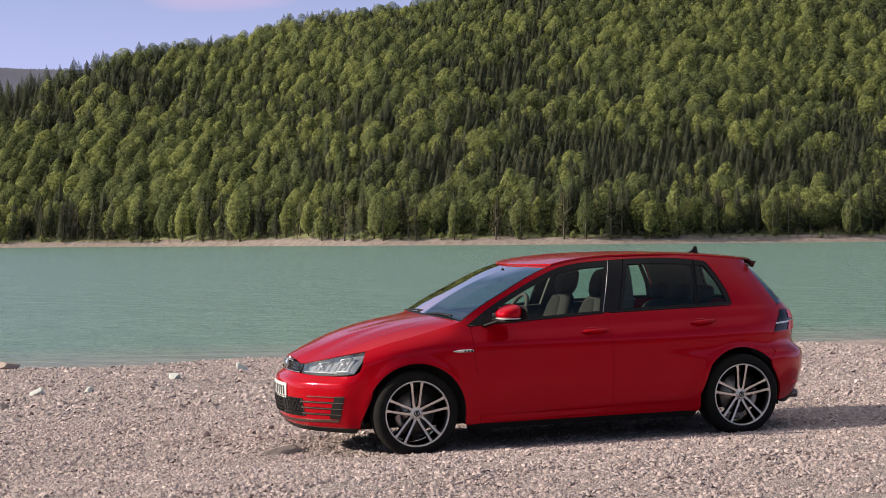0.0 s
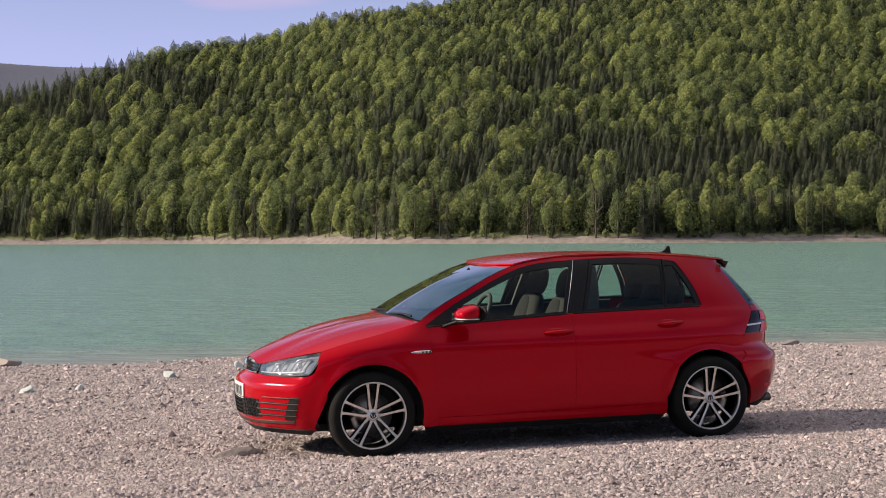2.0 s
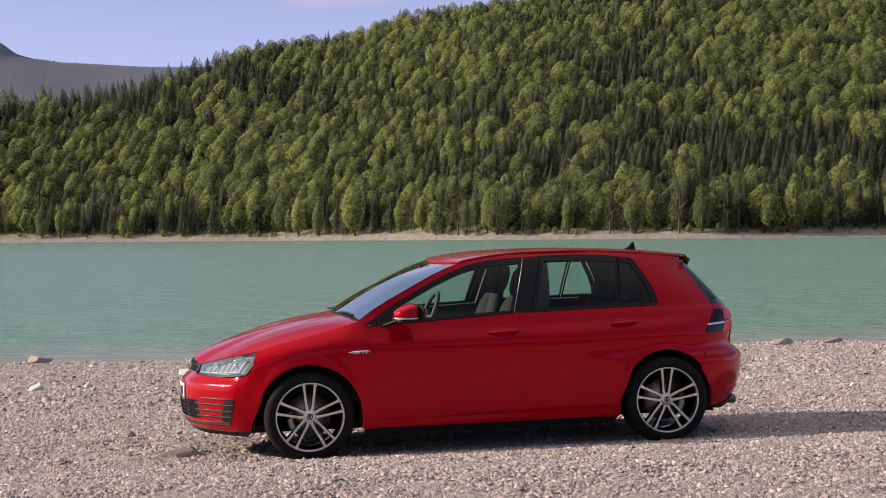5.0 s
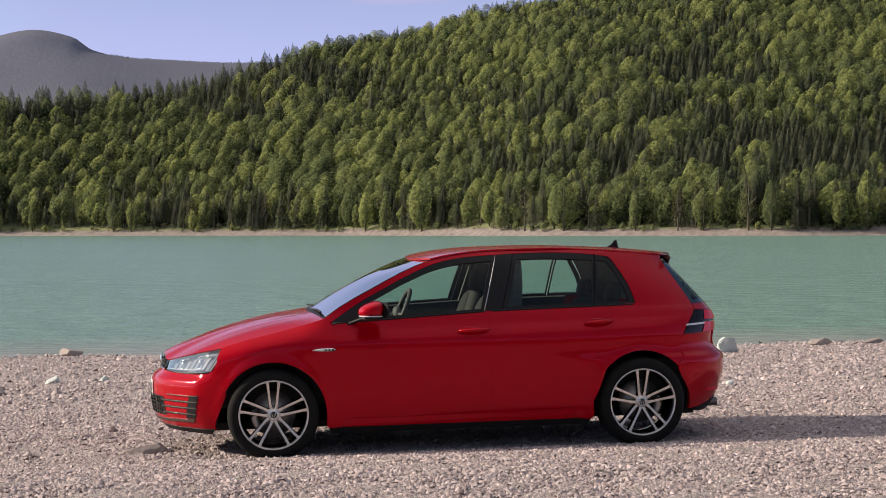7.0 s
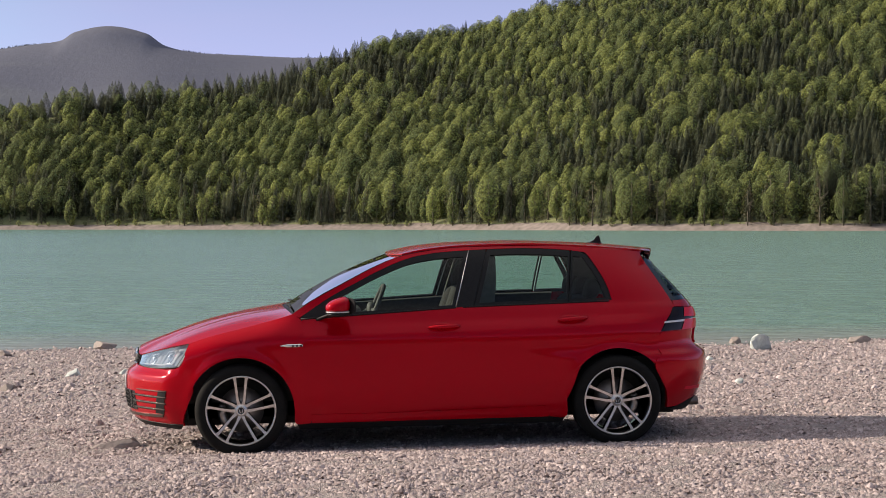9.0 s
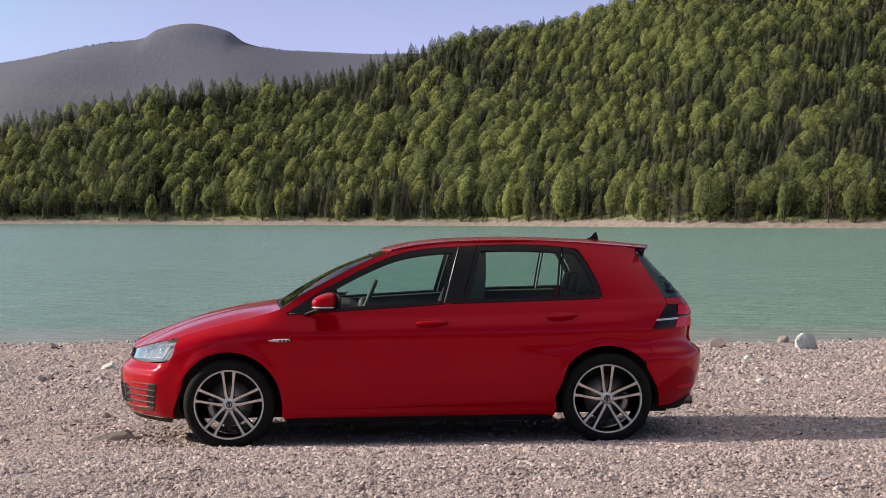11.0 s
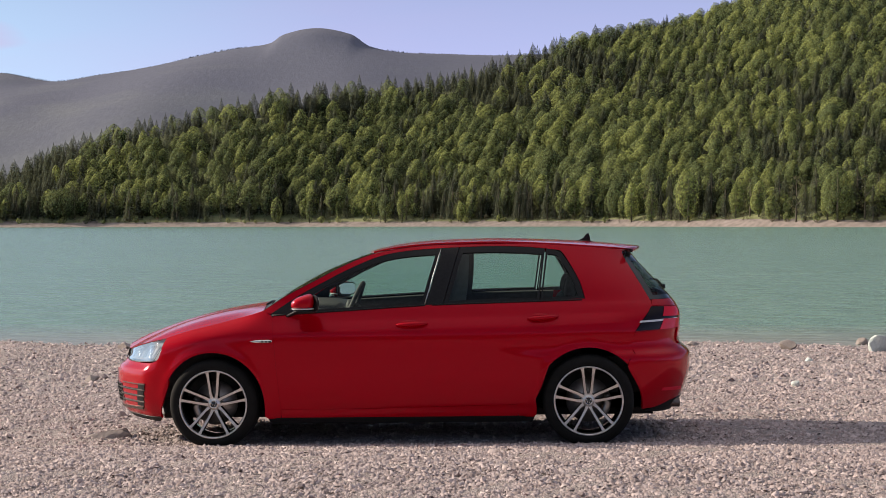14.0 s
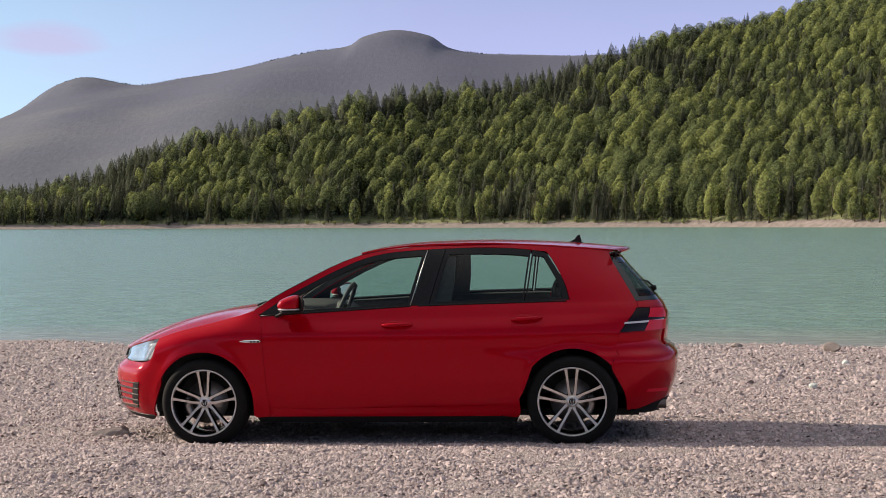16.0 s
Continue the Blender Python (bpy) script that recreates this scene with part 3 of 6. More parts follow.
def thicken(bm, t):
    """Gives a sheet an inner face and a sharp rim."""
    bm.normal_update()
    skin, rim = list(bm.faces), [e for e in bm.edges if len(e.link_faces) == 1]
    inner = {v: v.co - v.normal * t for v in bm.verts}
    deep = {v: bm.verts.new(c) for v, c in inner.items()}
    for f in skin:
        bm.faces.new([deep[v] for v in reversed(f.verts)])
    for e in rim:
        loop = e.link_loops[0]
        a, b = loop.vert, loop.link_loop_next.vert
        bm.faces.new([bm.verts.new(c) for c in (b.co, a.co, inner[a], inner[b])])
    return bm


def part(name, bm, mat, parent, label="", thick=0.0, shade=True, bevel=0.0):
    """Links a bmesh as one mesh object under a thing or a part."""
    if thick:
        thicken(bm, thick)
    me = bpy.data.meshes.new(name)
    bm.to_mesh(me)
    bm.free()
    me.materials.append(mat)
    if shade:
        me.shade_smooth()
    ob = new(name, me)
    ob.parent = parent
    if bevel:
        b = ob.modifiers.new("bevel", "BEVEL")
        b.width, b.segments, b.limit_method = bevel, 2, "ANGLE"
    if label:
        tagged(ob, label)
    return ob


def box(bm, x0, x1, y0, y1, z0, z1):
    m = Matrix.Translation(((x0 + x1) / 2, (y0 + y1) / 2, (z0 + z1) / 2)) @ Matrix.Diagonal((abs(x1 - x0), abs(y1 - y0), abs(z1 - z0), 1))
    return bmesh.ops.create_cube(bm, size=1, matrix=m)["verts"]


def lathe(bm, profile, steps=48, axis="y", at=(0, 0, 0)):
    """Turns a profile of (radius, along) round an axis."""
    rings = []
    for k in range(steps):
        a = 2 * math.pi * k / steps
        ring = []
        for r, w in profile:
            p = (r * math.cos(a), w, r * math.sin(a)) if axis == "y" else (w, r * math.cos(a), r * math.sin(a)) if axis == "x" else (r * math.cos(a), r * math.sin(a), w)
            ring.append(bm.verts.new(Vector(p) + Vector(at)))
        rings.append(ring)
    for k in range(steps):
        a, b = rings[k], rings[(k + 1) % steps]
        for i in range(len(profile) - 1):
            bm.faces.new((a[i], a[i + 1], b[i + 1], b[i]))
    return bm


def tube(bm, points, radius, sides=8, flat=1.0):
    """A round bar along points."""
    pts = [Vector(p) for p in points]
    rings = []
    for i, p in enumerate(pts):
        d = (pts[min(i + 1, len(pts) - 1)] - pts[max(i - 1, 0)]).normalized()
        u = d.cross(Vector((0, 0, 1)))
        u = u.normalized() if u.length > 1e-4 else Vector((1, 0, 0))
        w = d.cross(u)
        r = radius[i] if isinstance(radius, (list, tuple)) else radius
        rings.append([bm.verts.new(p + u * r * math.cos(2 * math.pi * k / sides) + w * r * flat * math.sin(2 * math.pi * k / sides)) for k in range(sides)])
    for a, b in zip(rings, rings[1:]):
        for k in range(sides):
            bm.faces.new((a[k], a[(k + 1) % sides], b[(k + 1) % sides], b[k]))
    bm.faces.new(rings[0][::-1])
    bm.faces.new(rings[-1])
    return bm


def slab(bm, outline, t, plane="xz", at=0.0):
    """A plate of thickness t from a flat outline."""
    def p3(p, w):
        return (p[0], w, p[1]) if plane == "xz" else (w, p[0], p[1]) if plane == "yz" else (p[0], p[1], w)
    a = [bm.verts.new(p3(p, at)) for p in outline]
    b = [bm.verts.new(p3(p, at + t)) for p in outline]
    bm.faces.new(a)
    bm.faces.new(b[::-1])
    for i in range(len(a)):
        j = (i + 1) % len(a)
        bm.faces.new((a[j], a[i], b[i], b[j]))
    return bm


def blob(bm, at, size, power=2.6, n=14, m=10, lean=0.0):
    """A rounded cushion; power over 2 makes it squarer."""
    def sp(c, e):
        return math.copysign(abs(c) ** e, c)
    e = 2 / power
    rows = []
    for j in range(m + 1):
        v = -math.pi / 2 + math.pi * j / m
        row = []
        for i in range(n):
            u = 2 * math.pi * i / n
            z = sp(math.sin(v), e) * size[2]
            row.append(bm.verts.new((at[0] + sp(math.cos(v), e) * sp(math.cos(u), e) * size[0] + lean * z,
                                     at[1] + sp(math.cos(v), e) * sp(math.sin(u), e) * size[1], at[2] + z)))
        rows.append(row)
    for a, b in zip(rows, rows[1:]):
        for i in range(n):
            bm.faces.new((a[i], a[(i + 1) % n], b[(i + 1) % n], b[i]))
    bmesh.ops.remove_doubles(bm, verts=bm.verts, dist=0.0005)
    return bm


# ---- car: materials ----
def paint_material():
    m = material("red_paint", (0.42, 0.0004, 0.007), 0.15, spec=0.9, coat=0.3)
    bsdf(m).inputs["Specular Tint"].default_value = (1.0, 0.03, 0.12, 1)
    bsdf(m).inputs["Coat IOR"].default_value = 1.45
    tc = node(m, "ShaderNodeTexCoord")
    n = node(m, "ShaderNodeTexNoise", Scale=2.2, Detail=6.0)
    r = node(m, "ShaderNodeMapRange")
    r.inputs[1].default_value, r.inputs[2].default_value, r.inputs[3].default_value, r.inputs[4].default_value = 0.35, 0.75, 0.03, 0.06
    link(m, tc.outputs["Object"], n.inputs["Vector"])
    link(m, n.outputs["Fac"], r.inputs[0])
    link(m, r.outputs[0], bsdf(m).inputs["Coat Roughness"])
    return m


def glass_material(name, tint, gloss=1.0):
    m = bpy.data.materials.new(name)
    m.use_nodes = True
    nt = m.node_tree
    nt.nodes.remove(nt.nodes["Principled BSDF"])
    t = node(m, "ShaderNodeBsdfTransparent")
    t.inputs[0].default_value = (*tint, 1)
    g = node(m, "ShaderNodeBsdfGlossy")
    g.inputs["Roughness"].default_value = 0.01
    fz = node(m, "ShaderNodeFresnel", IOR=1.5)
    mu = node(m, "ShaderNodeMath")
    mu.operation = "MULTIPLY"
    mu.inputs[1].default_value = gloss
    mix = node(m, "ShaderNodeMixShader")
    link(m, fz.outputs[0], mu.inputs[0])
    link(m, mu.outputs[0], mix.inputs[0])
    link(m, t.outputs[0], mix.inputs[1])
    link(m, g.outputs[0], mix.inputs[2])
    link(m, mix.outputs[0], nt.nodes["Material Output"].inputs["Surface"])
    return m


RED = paint_material()
GLASS = glass_material("tinted_glass", (0.72, 0.84, 0.79), 1.0)
SCREEN_GLASS = glass_material("windscreen_glass", (0.62, 0.70, 0.68), 2.6)
REAR_GLASS = glass_material("rear_glass", (0.45, 0.52, 0.50), 0.6)
CLEAR = glass_material("clear_lens", (0.72, 0.76, 0.80), 4.0)
BLACK = grained("black_plastic", (0.008, 0.008, 0.009), (0.016, 0.016, 0.017), 60.0, 0.5, 0.1, 400, spec=0.25)
GLOSS_BLACK = material("gloss_black", (0.008, 0.008, 0.009), 0.12, coat=0.6)
RUBBER = grained("tyre_rubber", (0.007, 0.007, 0.007), (0.014, 0.0135, 0.013), 14.0, 0.85, 0.15, 220, spec=0.2)
ALLOY = grained("machined_alloy", (0.66, 0.64, 0.63), (0.80, 0.78, 0.77), 30.0, 0.36, 0.05, 300, metal=1.0)
CHROME = material("chrome", (0.80, 0.80, 0.80), 0.08, metal=1.0)
SATIN = material("satin_chrome", (0.55, 0.54, 0.52), 0.28, metal=1.0)
BRONZE = material("slat_metal", (0.20, 0.165, 0.145), 0.45, metal=1.0)
STEEL = grained("brake_steel", (0.30, 0.27, 0.25), (0.45, 0.42, 0.40), 25.0, 0.4, 0.1, 200, metal=1.0)
FABRIC = grained("seat_fabric", (0.024, 0.024, 0.023), (0.040, 0.039, 0.037), 40.0, 0.9, 0.2, 500)
PALE_FABRIC = grained("seat_check_fabric", (0.013, 0.0125, 0.0115), (0.020, 0.019, 0.0175), 60.0, 0.9, 0.2, 500)
TRIM = grained("dark_trim", (0.06, 0.062, 0.061), (0.095, 0.097, 0.095), 30.0, 0.65, 0.15, 300)
TAIL_RED = material("red_lens", (0.75, 0.012, 0.04), 0.12, spec=0.3)
TAIL_DARK = material("smoked_lens", (0.010, 0.003, 0.004), 0.15, spec=0.3)
WHITE_LENS = material("white_lens", (0.75, 0.75, 0.78), 0.15, coat=0.8)
PLATE = material("plate_white", (0.78, 0.78, 0.76), 0.4)
PLATE_INK = material("plate_ink", (0.02, 0.02, 0.025), 0.5)
PLATE_BLUE = material("plate_blue", (0.01, 0.06, 0.35), 0.4)
REFLECTOR = material("lamp_reflector", (0.72, 0.76, 0.84), 0.3, metal=1.0)
HOUSING = material("lamp_housing", (0.27, 0.30, 0.35), 0.6)

car = new("car")
car.matrix_world = pose(0, 0.9, -0.039, 0, -0.74, 0)
tagged(car, "glossy red five-door hatchback car parked on pale gravel", "car")
SIDES = ("near", "far")


def arch(ax, r, a0, a1, n=26):
    return [(ax + r * math.cos(radians(a)), 0.315 + r * math.sin(radians(a))) for a in np.linspace(a0, a1, n)]


# outlines in side view, (x, z)
WIN_TOP = [(0.43, 0.957), (0.62, 1.078), (0.80, 1.172), (0.95, 1.247), (1.16, 1.332), (1.36, 1.371), (1.615, 1.388)]
F_WIN = dict(bottom=[(0.41, 0.938), (0.77, 0.957), (1.50, 0.994)], top=WIN_TOP, left=[(0.41, 0.938), (0.43, 0.957)], right=[(1.50, 0.994), (1.615, 1.388)])
R_WIN = dict(bottom=[(1.63, 0.998), (2.0, 1.007), (2.300, 1.012)], top=[(1.745, 1.391), (1.97, 1.394), (2.2, 1.386), (2.350, 1.372)],
             left=[(1.63, 0.998), (1.745, 1.391)], right=[(2.300, 1.012), (2.350, 1.372)])
Q_WIN = dict(bottom=[(2.310, 1.012), (2.62, 1.017)], top=[(2.360, 1.370), (2.42, 1.360), (2.47, 1.337)],
             left=[(2.310, 1.012), (2.360, 1.370)], right=[(2.62, 1.017), (2.575, 1.16), (2.47, 1.337)])
B_POST = dict(bottom=[(1.505, 0.994), (1.625, 0.998)], top=[(1.62, 1.388), (1.74, 1.391)], left=[(1.505, 0.994), (1.62, 1.388)], right=[(1.625, 0.998), (1.74, 1.391)])


def border(outline, wide, n=30, m=20):
    """Four strips round a pane: (bottom, top, left, right) widths in metres."""
    g = patch(n=n, m=m, **outline)
    hgt = np.linalg.norm(g[-1] - g[0], axis=-1)
    wid = np.linalg.norm(g[:, -1] - g[:, 0], axis=-1)

    def at(u, v):
        i, j = min(u, 0.9999) * (n - 1), min(v, 0.9999) * (m - 1)
        a, b = int(i), int(j)
        s, t = i - a, j - b
        return (1 - t) * ((1 - s) * g[b, a] + s * g[b, a + 1]) + t * ((1 - s) * g[b + 1, a] + s * g[b + 1, a + 1])
    us, vs = np.linspace(0, 1, n), np.linspace(0, 1, m)

    def inner(u, v):
        h, w = max(hgt[int(round(u * (n - 1)))], 0.03), max(wid[int(round(v * (m - 1)))], 0.05)
        lo, hi = min(wide[0] / h, 0.45), 1 - min(wide[1] / h, 0.45)
        le, ri = min(wide[2] / w, 0.45), 1 - min(wide[3] / w, 0.45)
        return at(le + u * (ri - le), lo + v * (hi - lo))
    strips = []
    for line in ([(u, 0.0) for u in us], [(u, 1.0) for u in us], [(0.0, v) for v in vs], [(1.0, v) for v in vs]):
        outer, inn = np.array([at(u, v) for u, v in line]), np.array([inner(u, v) for u, v in line])
        strips.append(np.stack([outer + k * (inn - outer) for k in (0, 0.5, 1)]))
    return strips


# ---- car: body ----
roof_v = np.linspace(-1, 1, 33)
roof_u = np.linspace(0, 1, 40)
bm = bmesh.new()
grid = []
for u in roof_u:
    row = []
    for v in roof_v:
        x = (1.06 + 0.075 * v * v) + u * (3.02 - 0.05 * v * v - 1.06 - 0.075 * v * v)
        zr, zm = float(rail_top(x)), float(roof_mid(x))
        y = v * float(side_y(x, min(zr, 1.41)))
        row.append((x, y, zm - (zm - zr) * abs(v) ** 2.6))
    grid.append(row)
lay(bm, np.array(grid), None)
roof = part("roof", bm, RED, car, thick=0.012)

mid_bonnet = [(-0.775, 0, 0.708), (-0.65, 0, 0.764), (-0.37, 0, 0.859), (-0.07, 0, 0.930), (0.15, 0, 0.966), (0.27, 0, 0.984)]
front_edge = [on_nose((0, 0.705)), on_nose(nose_w(0.2, 0.692)), on_nose(nose_w(0.34, 0.674)), on_nose(nose_at(-0.55, 0.731)), on_nose(nose_at(-0.345, 0.778))]
bonnet_side = [on_side((x, float(fender_top(x)))) for x in np.linspace(-0.345, 0.36, 9)]
bonnet = patch(front_edge, [(0.27, 0, 0.984), (0.305, -0.4, 0.982), on_side((0.36, 0.968))], mid_bonnet, bonnet_side, 26, 26)
u = np.linspace(0, 1, 26)
bonnet[..., 2] += 0.034 * np.sin(math.pi * u)[None, :] * np.sin(math.pi * u)[:, None] - 0.003 * np.exp(-((u - 0.62) / 0.07) ** 2)[None, :] * np.sin(math.pi * u)[:, None]
part("bonnet", sheet([bonnet], None, sides="both"), RED, car, thick=0.012)

fender = dict(bottom=arch(0, 0.366, 159, 7) + [(0.37, 0.30), (0.375, 0.215), (0.478, 0.215)],
              top=[(x, float(fender_top(x))) for x in np.linspace(-0.345, 0.36, 9)],
              left=[(-0.343, 0.446), (-0.362, 0.57), (-0.380, 0.698), (-0.350, 0.778)],
              right=[(0.478, 0.215), (0.478, 0.29), (0.45, 0.61), (0.425, 0.90), (0.405, 0.94), (0.36, 0.968)])
f_door = dict(bottom=[(0.480, 0.280), (0.98, 0.278), (1.531, 0.287)], top=[(0.428, 0.936), (0.77, 0.955), (1.531, 0.993)],
              left=[(0.480, 0.280), (0.452, 0.61), (0.428, 0.936)], right=[(1.531, 0.287), (1.531, 0.993)])
r_door = dict(bottom=[(1.5328, 0.287), (2.125, 0.298)], top=[(1.5328, 0.993), (2.0, 1.005), (2.442, 1.012)], left=[(1.5328, 0.287), (1.5328, 0.993)],
              right=[(2.125, 0.298), (2.185, 0.40), (2.3042, 0.665), (2.4092, 0.80), (2.444, 1.012)])
sill = dict(bottom=[(0.482, 0.215), (2.14, 0.215)], top=[(0.484, 0.276), (0.98, 0.274), (1.53, 0.283), (2.12, 0.294)], left=[(0.482, 0.215), (0.484, 0.276)], right=[(2.14, 0.215), (2.12, 0.294)])
quarter = dict(bottom=[(2.146, 0.215), (2.262, 0.215)] + arch(2.631, 0.37, 174, 42), top=[(2.446, 1.013), (2.62, 1.019), (2.85, 0.99), (3.10, 0.957)],
               left=[(2.146, 0.215), (2.13, 0.30), (2.187, 0.40), (2.306, 0.665), (2.411, 0.80), (2.446, 1.013)],
               right=[(2.906, 0.563), (2.945, 0.66), (2.97, 0.788), (3.10, 0.957)])
c_post = dict(bottom=[(2.625, 1.019), (2.85, 0.99), (3.10, 0.957)], top=[(2.36, 1.401), (2.55, 1.387), (2.75, 1.37), (2.95, 1.349)],
              left=[(2.625, 1.019), (2.58, 1.16), (2.475, 1.341), (2.42, 1.364), (2.36, 1.374), (2.36, 1.401)], right=[(3.10, 0.957), (3.076, 1.02), (2.915, 1.311), (2.94, 1.349)])
rail = dict(bottom=[(0.408, 0.942)] + WIN_TOP + [(1.97, 1.397), (2.2, 1.389), (2.36, 1.374)],
            top=[(x, float(rail_top(x))) for x in (0.36, 0.51, 0.73, 0.94, 1.13, 1.36, 1.6, 1.97, 2.2, 2.36)],
            left=[(0.408, 0.942), (0.36, 0.968)], right=[(2.36, 1.374), (2.36, 1.401)])
under_sill = dict(bottom=[(0.40, 0.165), (2.24, 0.165)], top=[(0.38, 0.213), (2.26, 0.213)], left=[(0.40, 0.165), (0.38, 0.213)], right=[(2.24, 0.165), (2.26, 0.213)])


def inset(p, depth):
    """A place inside the body's side, for linings."""
    return (p[0], -(float(side_y(p[0], p[1])) - depth), p[1])


def rounded_bar(x0, x1, z0, z1, lift, far, tall=0.016):
    """A door handle that follows the body's side."""
    bm = bmesh.new()
    pts = []
    for t in np.linspace(0, 1, 11):
        x, z = x0 + t * (x1 - x0), z0 + t * (z1 - z0)
        y = float(side_y(x, z)) + lift * math.sin(math.pi * min(max(t, 0.04), 0.96)) ** 0.5
        pts.append((x, y if far else -y, z))
    tube(bm, pts, [tall * min(1, 0.45 + 3 * min(t, 1 - t)) for t in np.linspace(0, 1, 11)], 10, 0.9)
    return bm


def even_normals(ob, far):
    """Shades a side panel by the true curve of the body, so that no seam shows between its pieces."""
    out = []
    for v in ob.data.vertices:
        x, z, e = v.co.x, v.co.z, 0.004
        dx, dz = float(side_y(x + e, z) - side_y(x - e, z)) / (2 * e), float(side_y(x, z + e) - side_y(x, z - e)) / (2 * e)
        out.append(Vector((-dx, 1 if far else -1, -dz)).normalized())
    ob.data.normals_split_custom_set_from_vertices(out)


B_LINING = dict(bottom=[(1.535, 0.93), (1.77, 0.94)], top=[(1.665, 1.385), (1.81, 1.39)], left=[(1.535, 0.93), (1.665, 1.385)], right=[(1.77, 0.94), (1.80, 1.15), (1.81, 1.39)])
for side in SIDES:
    far = side == "far"
    part("pillar_lining", sheet([patch(n=6, m=14, **B_LINING)], lambda p, l: inset(p, 0.06), sides=side), TRIM, car, "dark inner door pillar", thick=0.03)
    part("fender", sheet([patch(n=64, m=22, **fender)], on_side, 0.003, sides=side), RED, car, thick=0.01)
    qp = part("quarter_panel", sheet([patch(n=64, m=44, **quarter), patch(n=30, m=44, **c_post)], on_side, sides=side), RED, car)
    even_normals(qp, far)
    part("roof_rail", sheet([patch(n=64, m=5, **rail)], on_side, sides=side), RED, car, thick=0.03)
    part("side_lining", sheet([patch(n=20, m=12, **c_post), patch(n=30, m=4, **rail)], lambda p, l: inset(p, 0.05), sides=side, weld=False), TRIM, car, "dark inner pillar lining", thick=0.01)
    part("sill", sheet([patch(n=30, m=5, **sill)], on_side, sides=side), RED, car, thick=0.03)
    part("sill_trim", sheet([patch(n=30, m=4, **under_sill)], lambda p, l: inset(p, 0.012), sides=side), BLACK, car, thick=0.03)
    for shape, win, posts, handle in ((f_door, F_WIN, (0.016, 0.045, 0.02, 0.03), (1.30, 1.52, 0.862, 0.869)), (r_door, R_WIN, (0.02, 0.042, 0.03, 0.012), (2.215, 2.43, 0.892, 0.905))):
        door = part("door", sheet([patch(n=40, m=52, **shape)], on_side, sides=side), RED, car, thick=0.012)
        part("window_frame", sheet(border(win, posts), on_side, -0.002, sides=side, weld=False), BLACK, door, "black window frame", thick=0.018)
        pane = part("window_pane", sheet([patch(n=20, m=14, **win)], on_side, -0.008, sides=side), GLASS, door, "clear side window glass")
        pane.visible_shadow = False
        part("door_trim", sheet([patch(n=20, m=10, **shape)], lambda p, l: inset(p, 0.075), sides=side), TRIM, door, "dark inner door lining", thick=0.02)
        part("door_handle", rounded_bar(*handle, 0.034, far), RED, door, bevel=0)
        cup = bmesh.new()
        hx, hz = (handle[0] + handle[1]) / 2, (handle[2] + handle[3]) / 2
        hy = float(side_y(hx, hz)) - 0.012
        blob(cup, (hx - 0.02, hy if far else -hy, hz - 0.004), (0.075, 0.016, 0.03), 2.2)
        part("handle_recess", cup, RED, door)
    sail = dict(bottom=[(0.415, 0.941), (0.60, 0.950)], top=[(0.43, 0.956), (0.625, 1.076)], left=[(0.415, 0.941), (0.43, 0.956)], right=[(0.60, 0.950), (0.625, 1.076)])
    part("window_corner", sheet([patch(n=8, m=6, **sail)], on_side, 0.001, sides=side), BLACK, car, "black corner panel at the mirror foot", thick=0.02)
    part("door_pillar", sheet([patch(n=6, m=14, **B_POST)], on_side, -0.001, sides=side), BLACK, car, "black door pillar", thick=0.03)
    strip = bmesh.new()
    pts = [on_side(p, 0.004) for p in flow([(1.498, 0.998), (1.612, 1.384)], 10)]
    tube(strip, [(x, -y, z) if far else (x, y, z) for x, y, z in pts], 0.003, 6)
    part("pillar_trim", strip, SATIN, car, "thin bright trim strip")
    q = part("quarter_window", sheet([patch(n=12, m=14, **Q_WIN)], on_side, -0.008, sides=side), GLASS, car, "small fixed rear quarter window")
    q.visible_shadow = False
    part("window_frame", sheet(border(Q_WIN, (0.02, 0.035, 0.010, 0.042), 14, 14), on_side, -0.002, sides=side, weld=False), BLACK, q, "black window frame", thick=0.018)
    belt = bmesh.new()
    for pts in ([(0.42, 0.934), (0.77, 0.953), (1.50, 0.991)], [(1.55, 0.993), (2.0, 1.003), (2.60, 1.013)]):
        line = [on_side(p, 0.002) for p in flow(pts, 14)]
        tube(belt, [(x, -y, z) if far else (x, y, z) for x, y, z in line], 0.006, 6)
    part("waist_seal", belt, BLACK, car, "black rubber window seal")
    # badge on the fender
    bd = bmesh.new()
    line = [on_side((x, 0.757 + 0.003 * (x - 0.3)), 0.003) for x in np.linspace(0.275, 0.43, 8)]
    tube(bd, [(x, -y, z) if far else (x, y, z) for x, y, z in line], [0.002, 0.006, 0.009, 0.010, 0.010, 0.010, 0.010, 0.008], 6, 1.3)
    badge = part("fender_badge", bd, CHROME, car, "slim chrome badge")
    bars = bmesh.new()
    for k in range(3):
        x = 0.355 + 0.026 * k
        y = float(side_y(x, 0.757)) + 0.0125
        box(bars, x, x + 0.016, (y if far else -y) - 0.001, (y if far else -y) + 0.001, 0.7505, 0.7635)
    part("badge_lettering", bars, GLOSS_BLACK, badge)

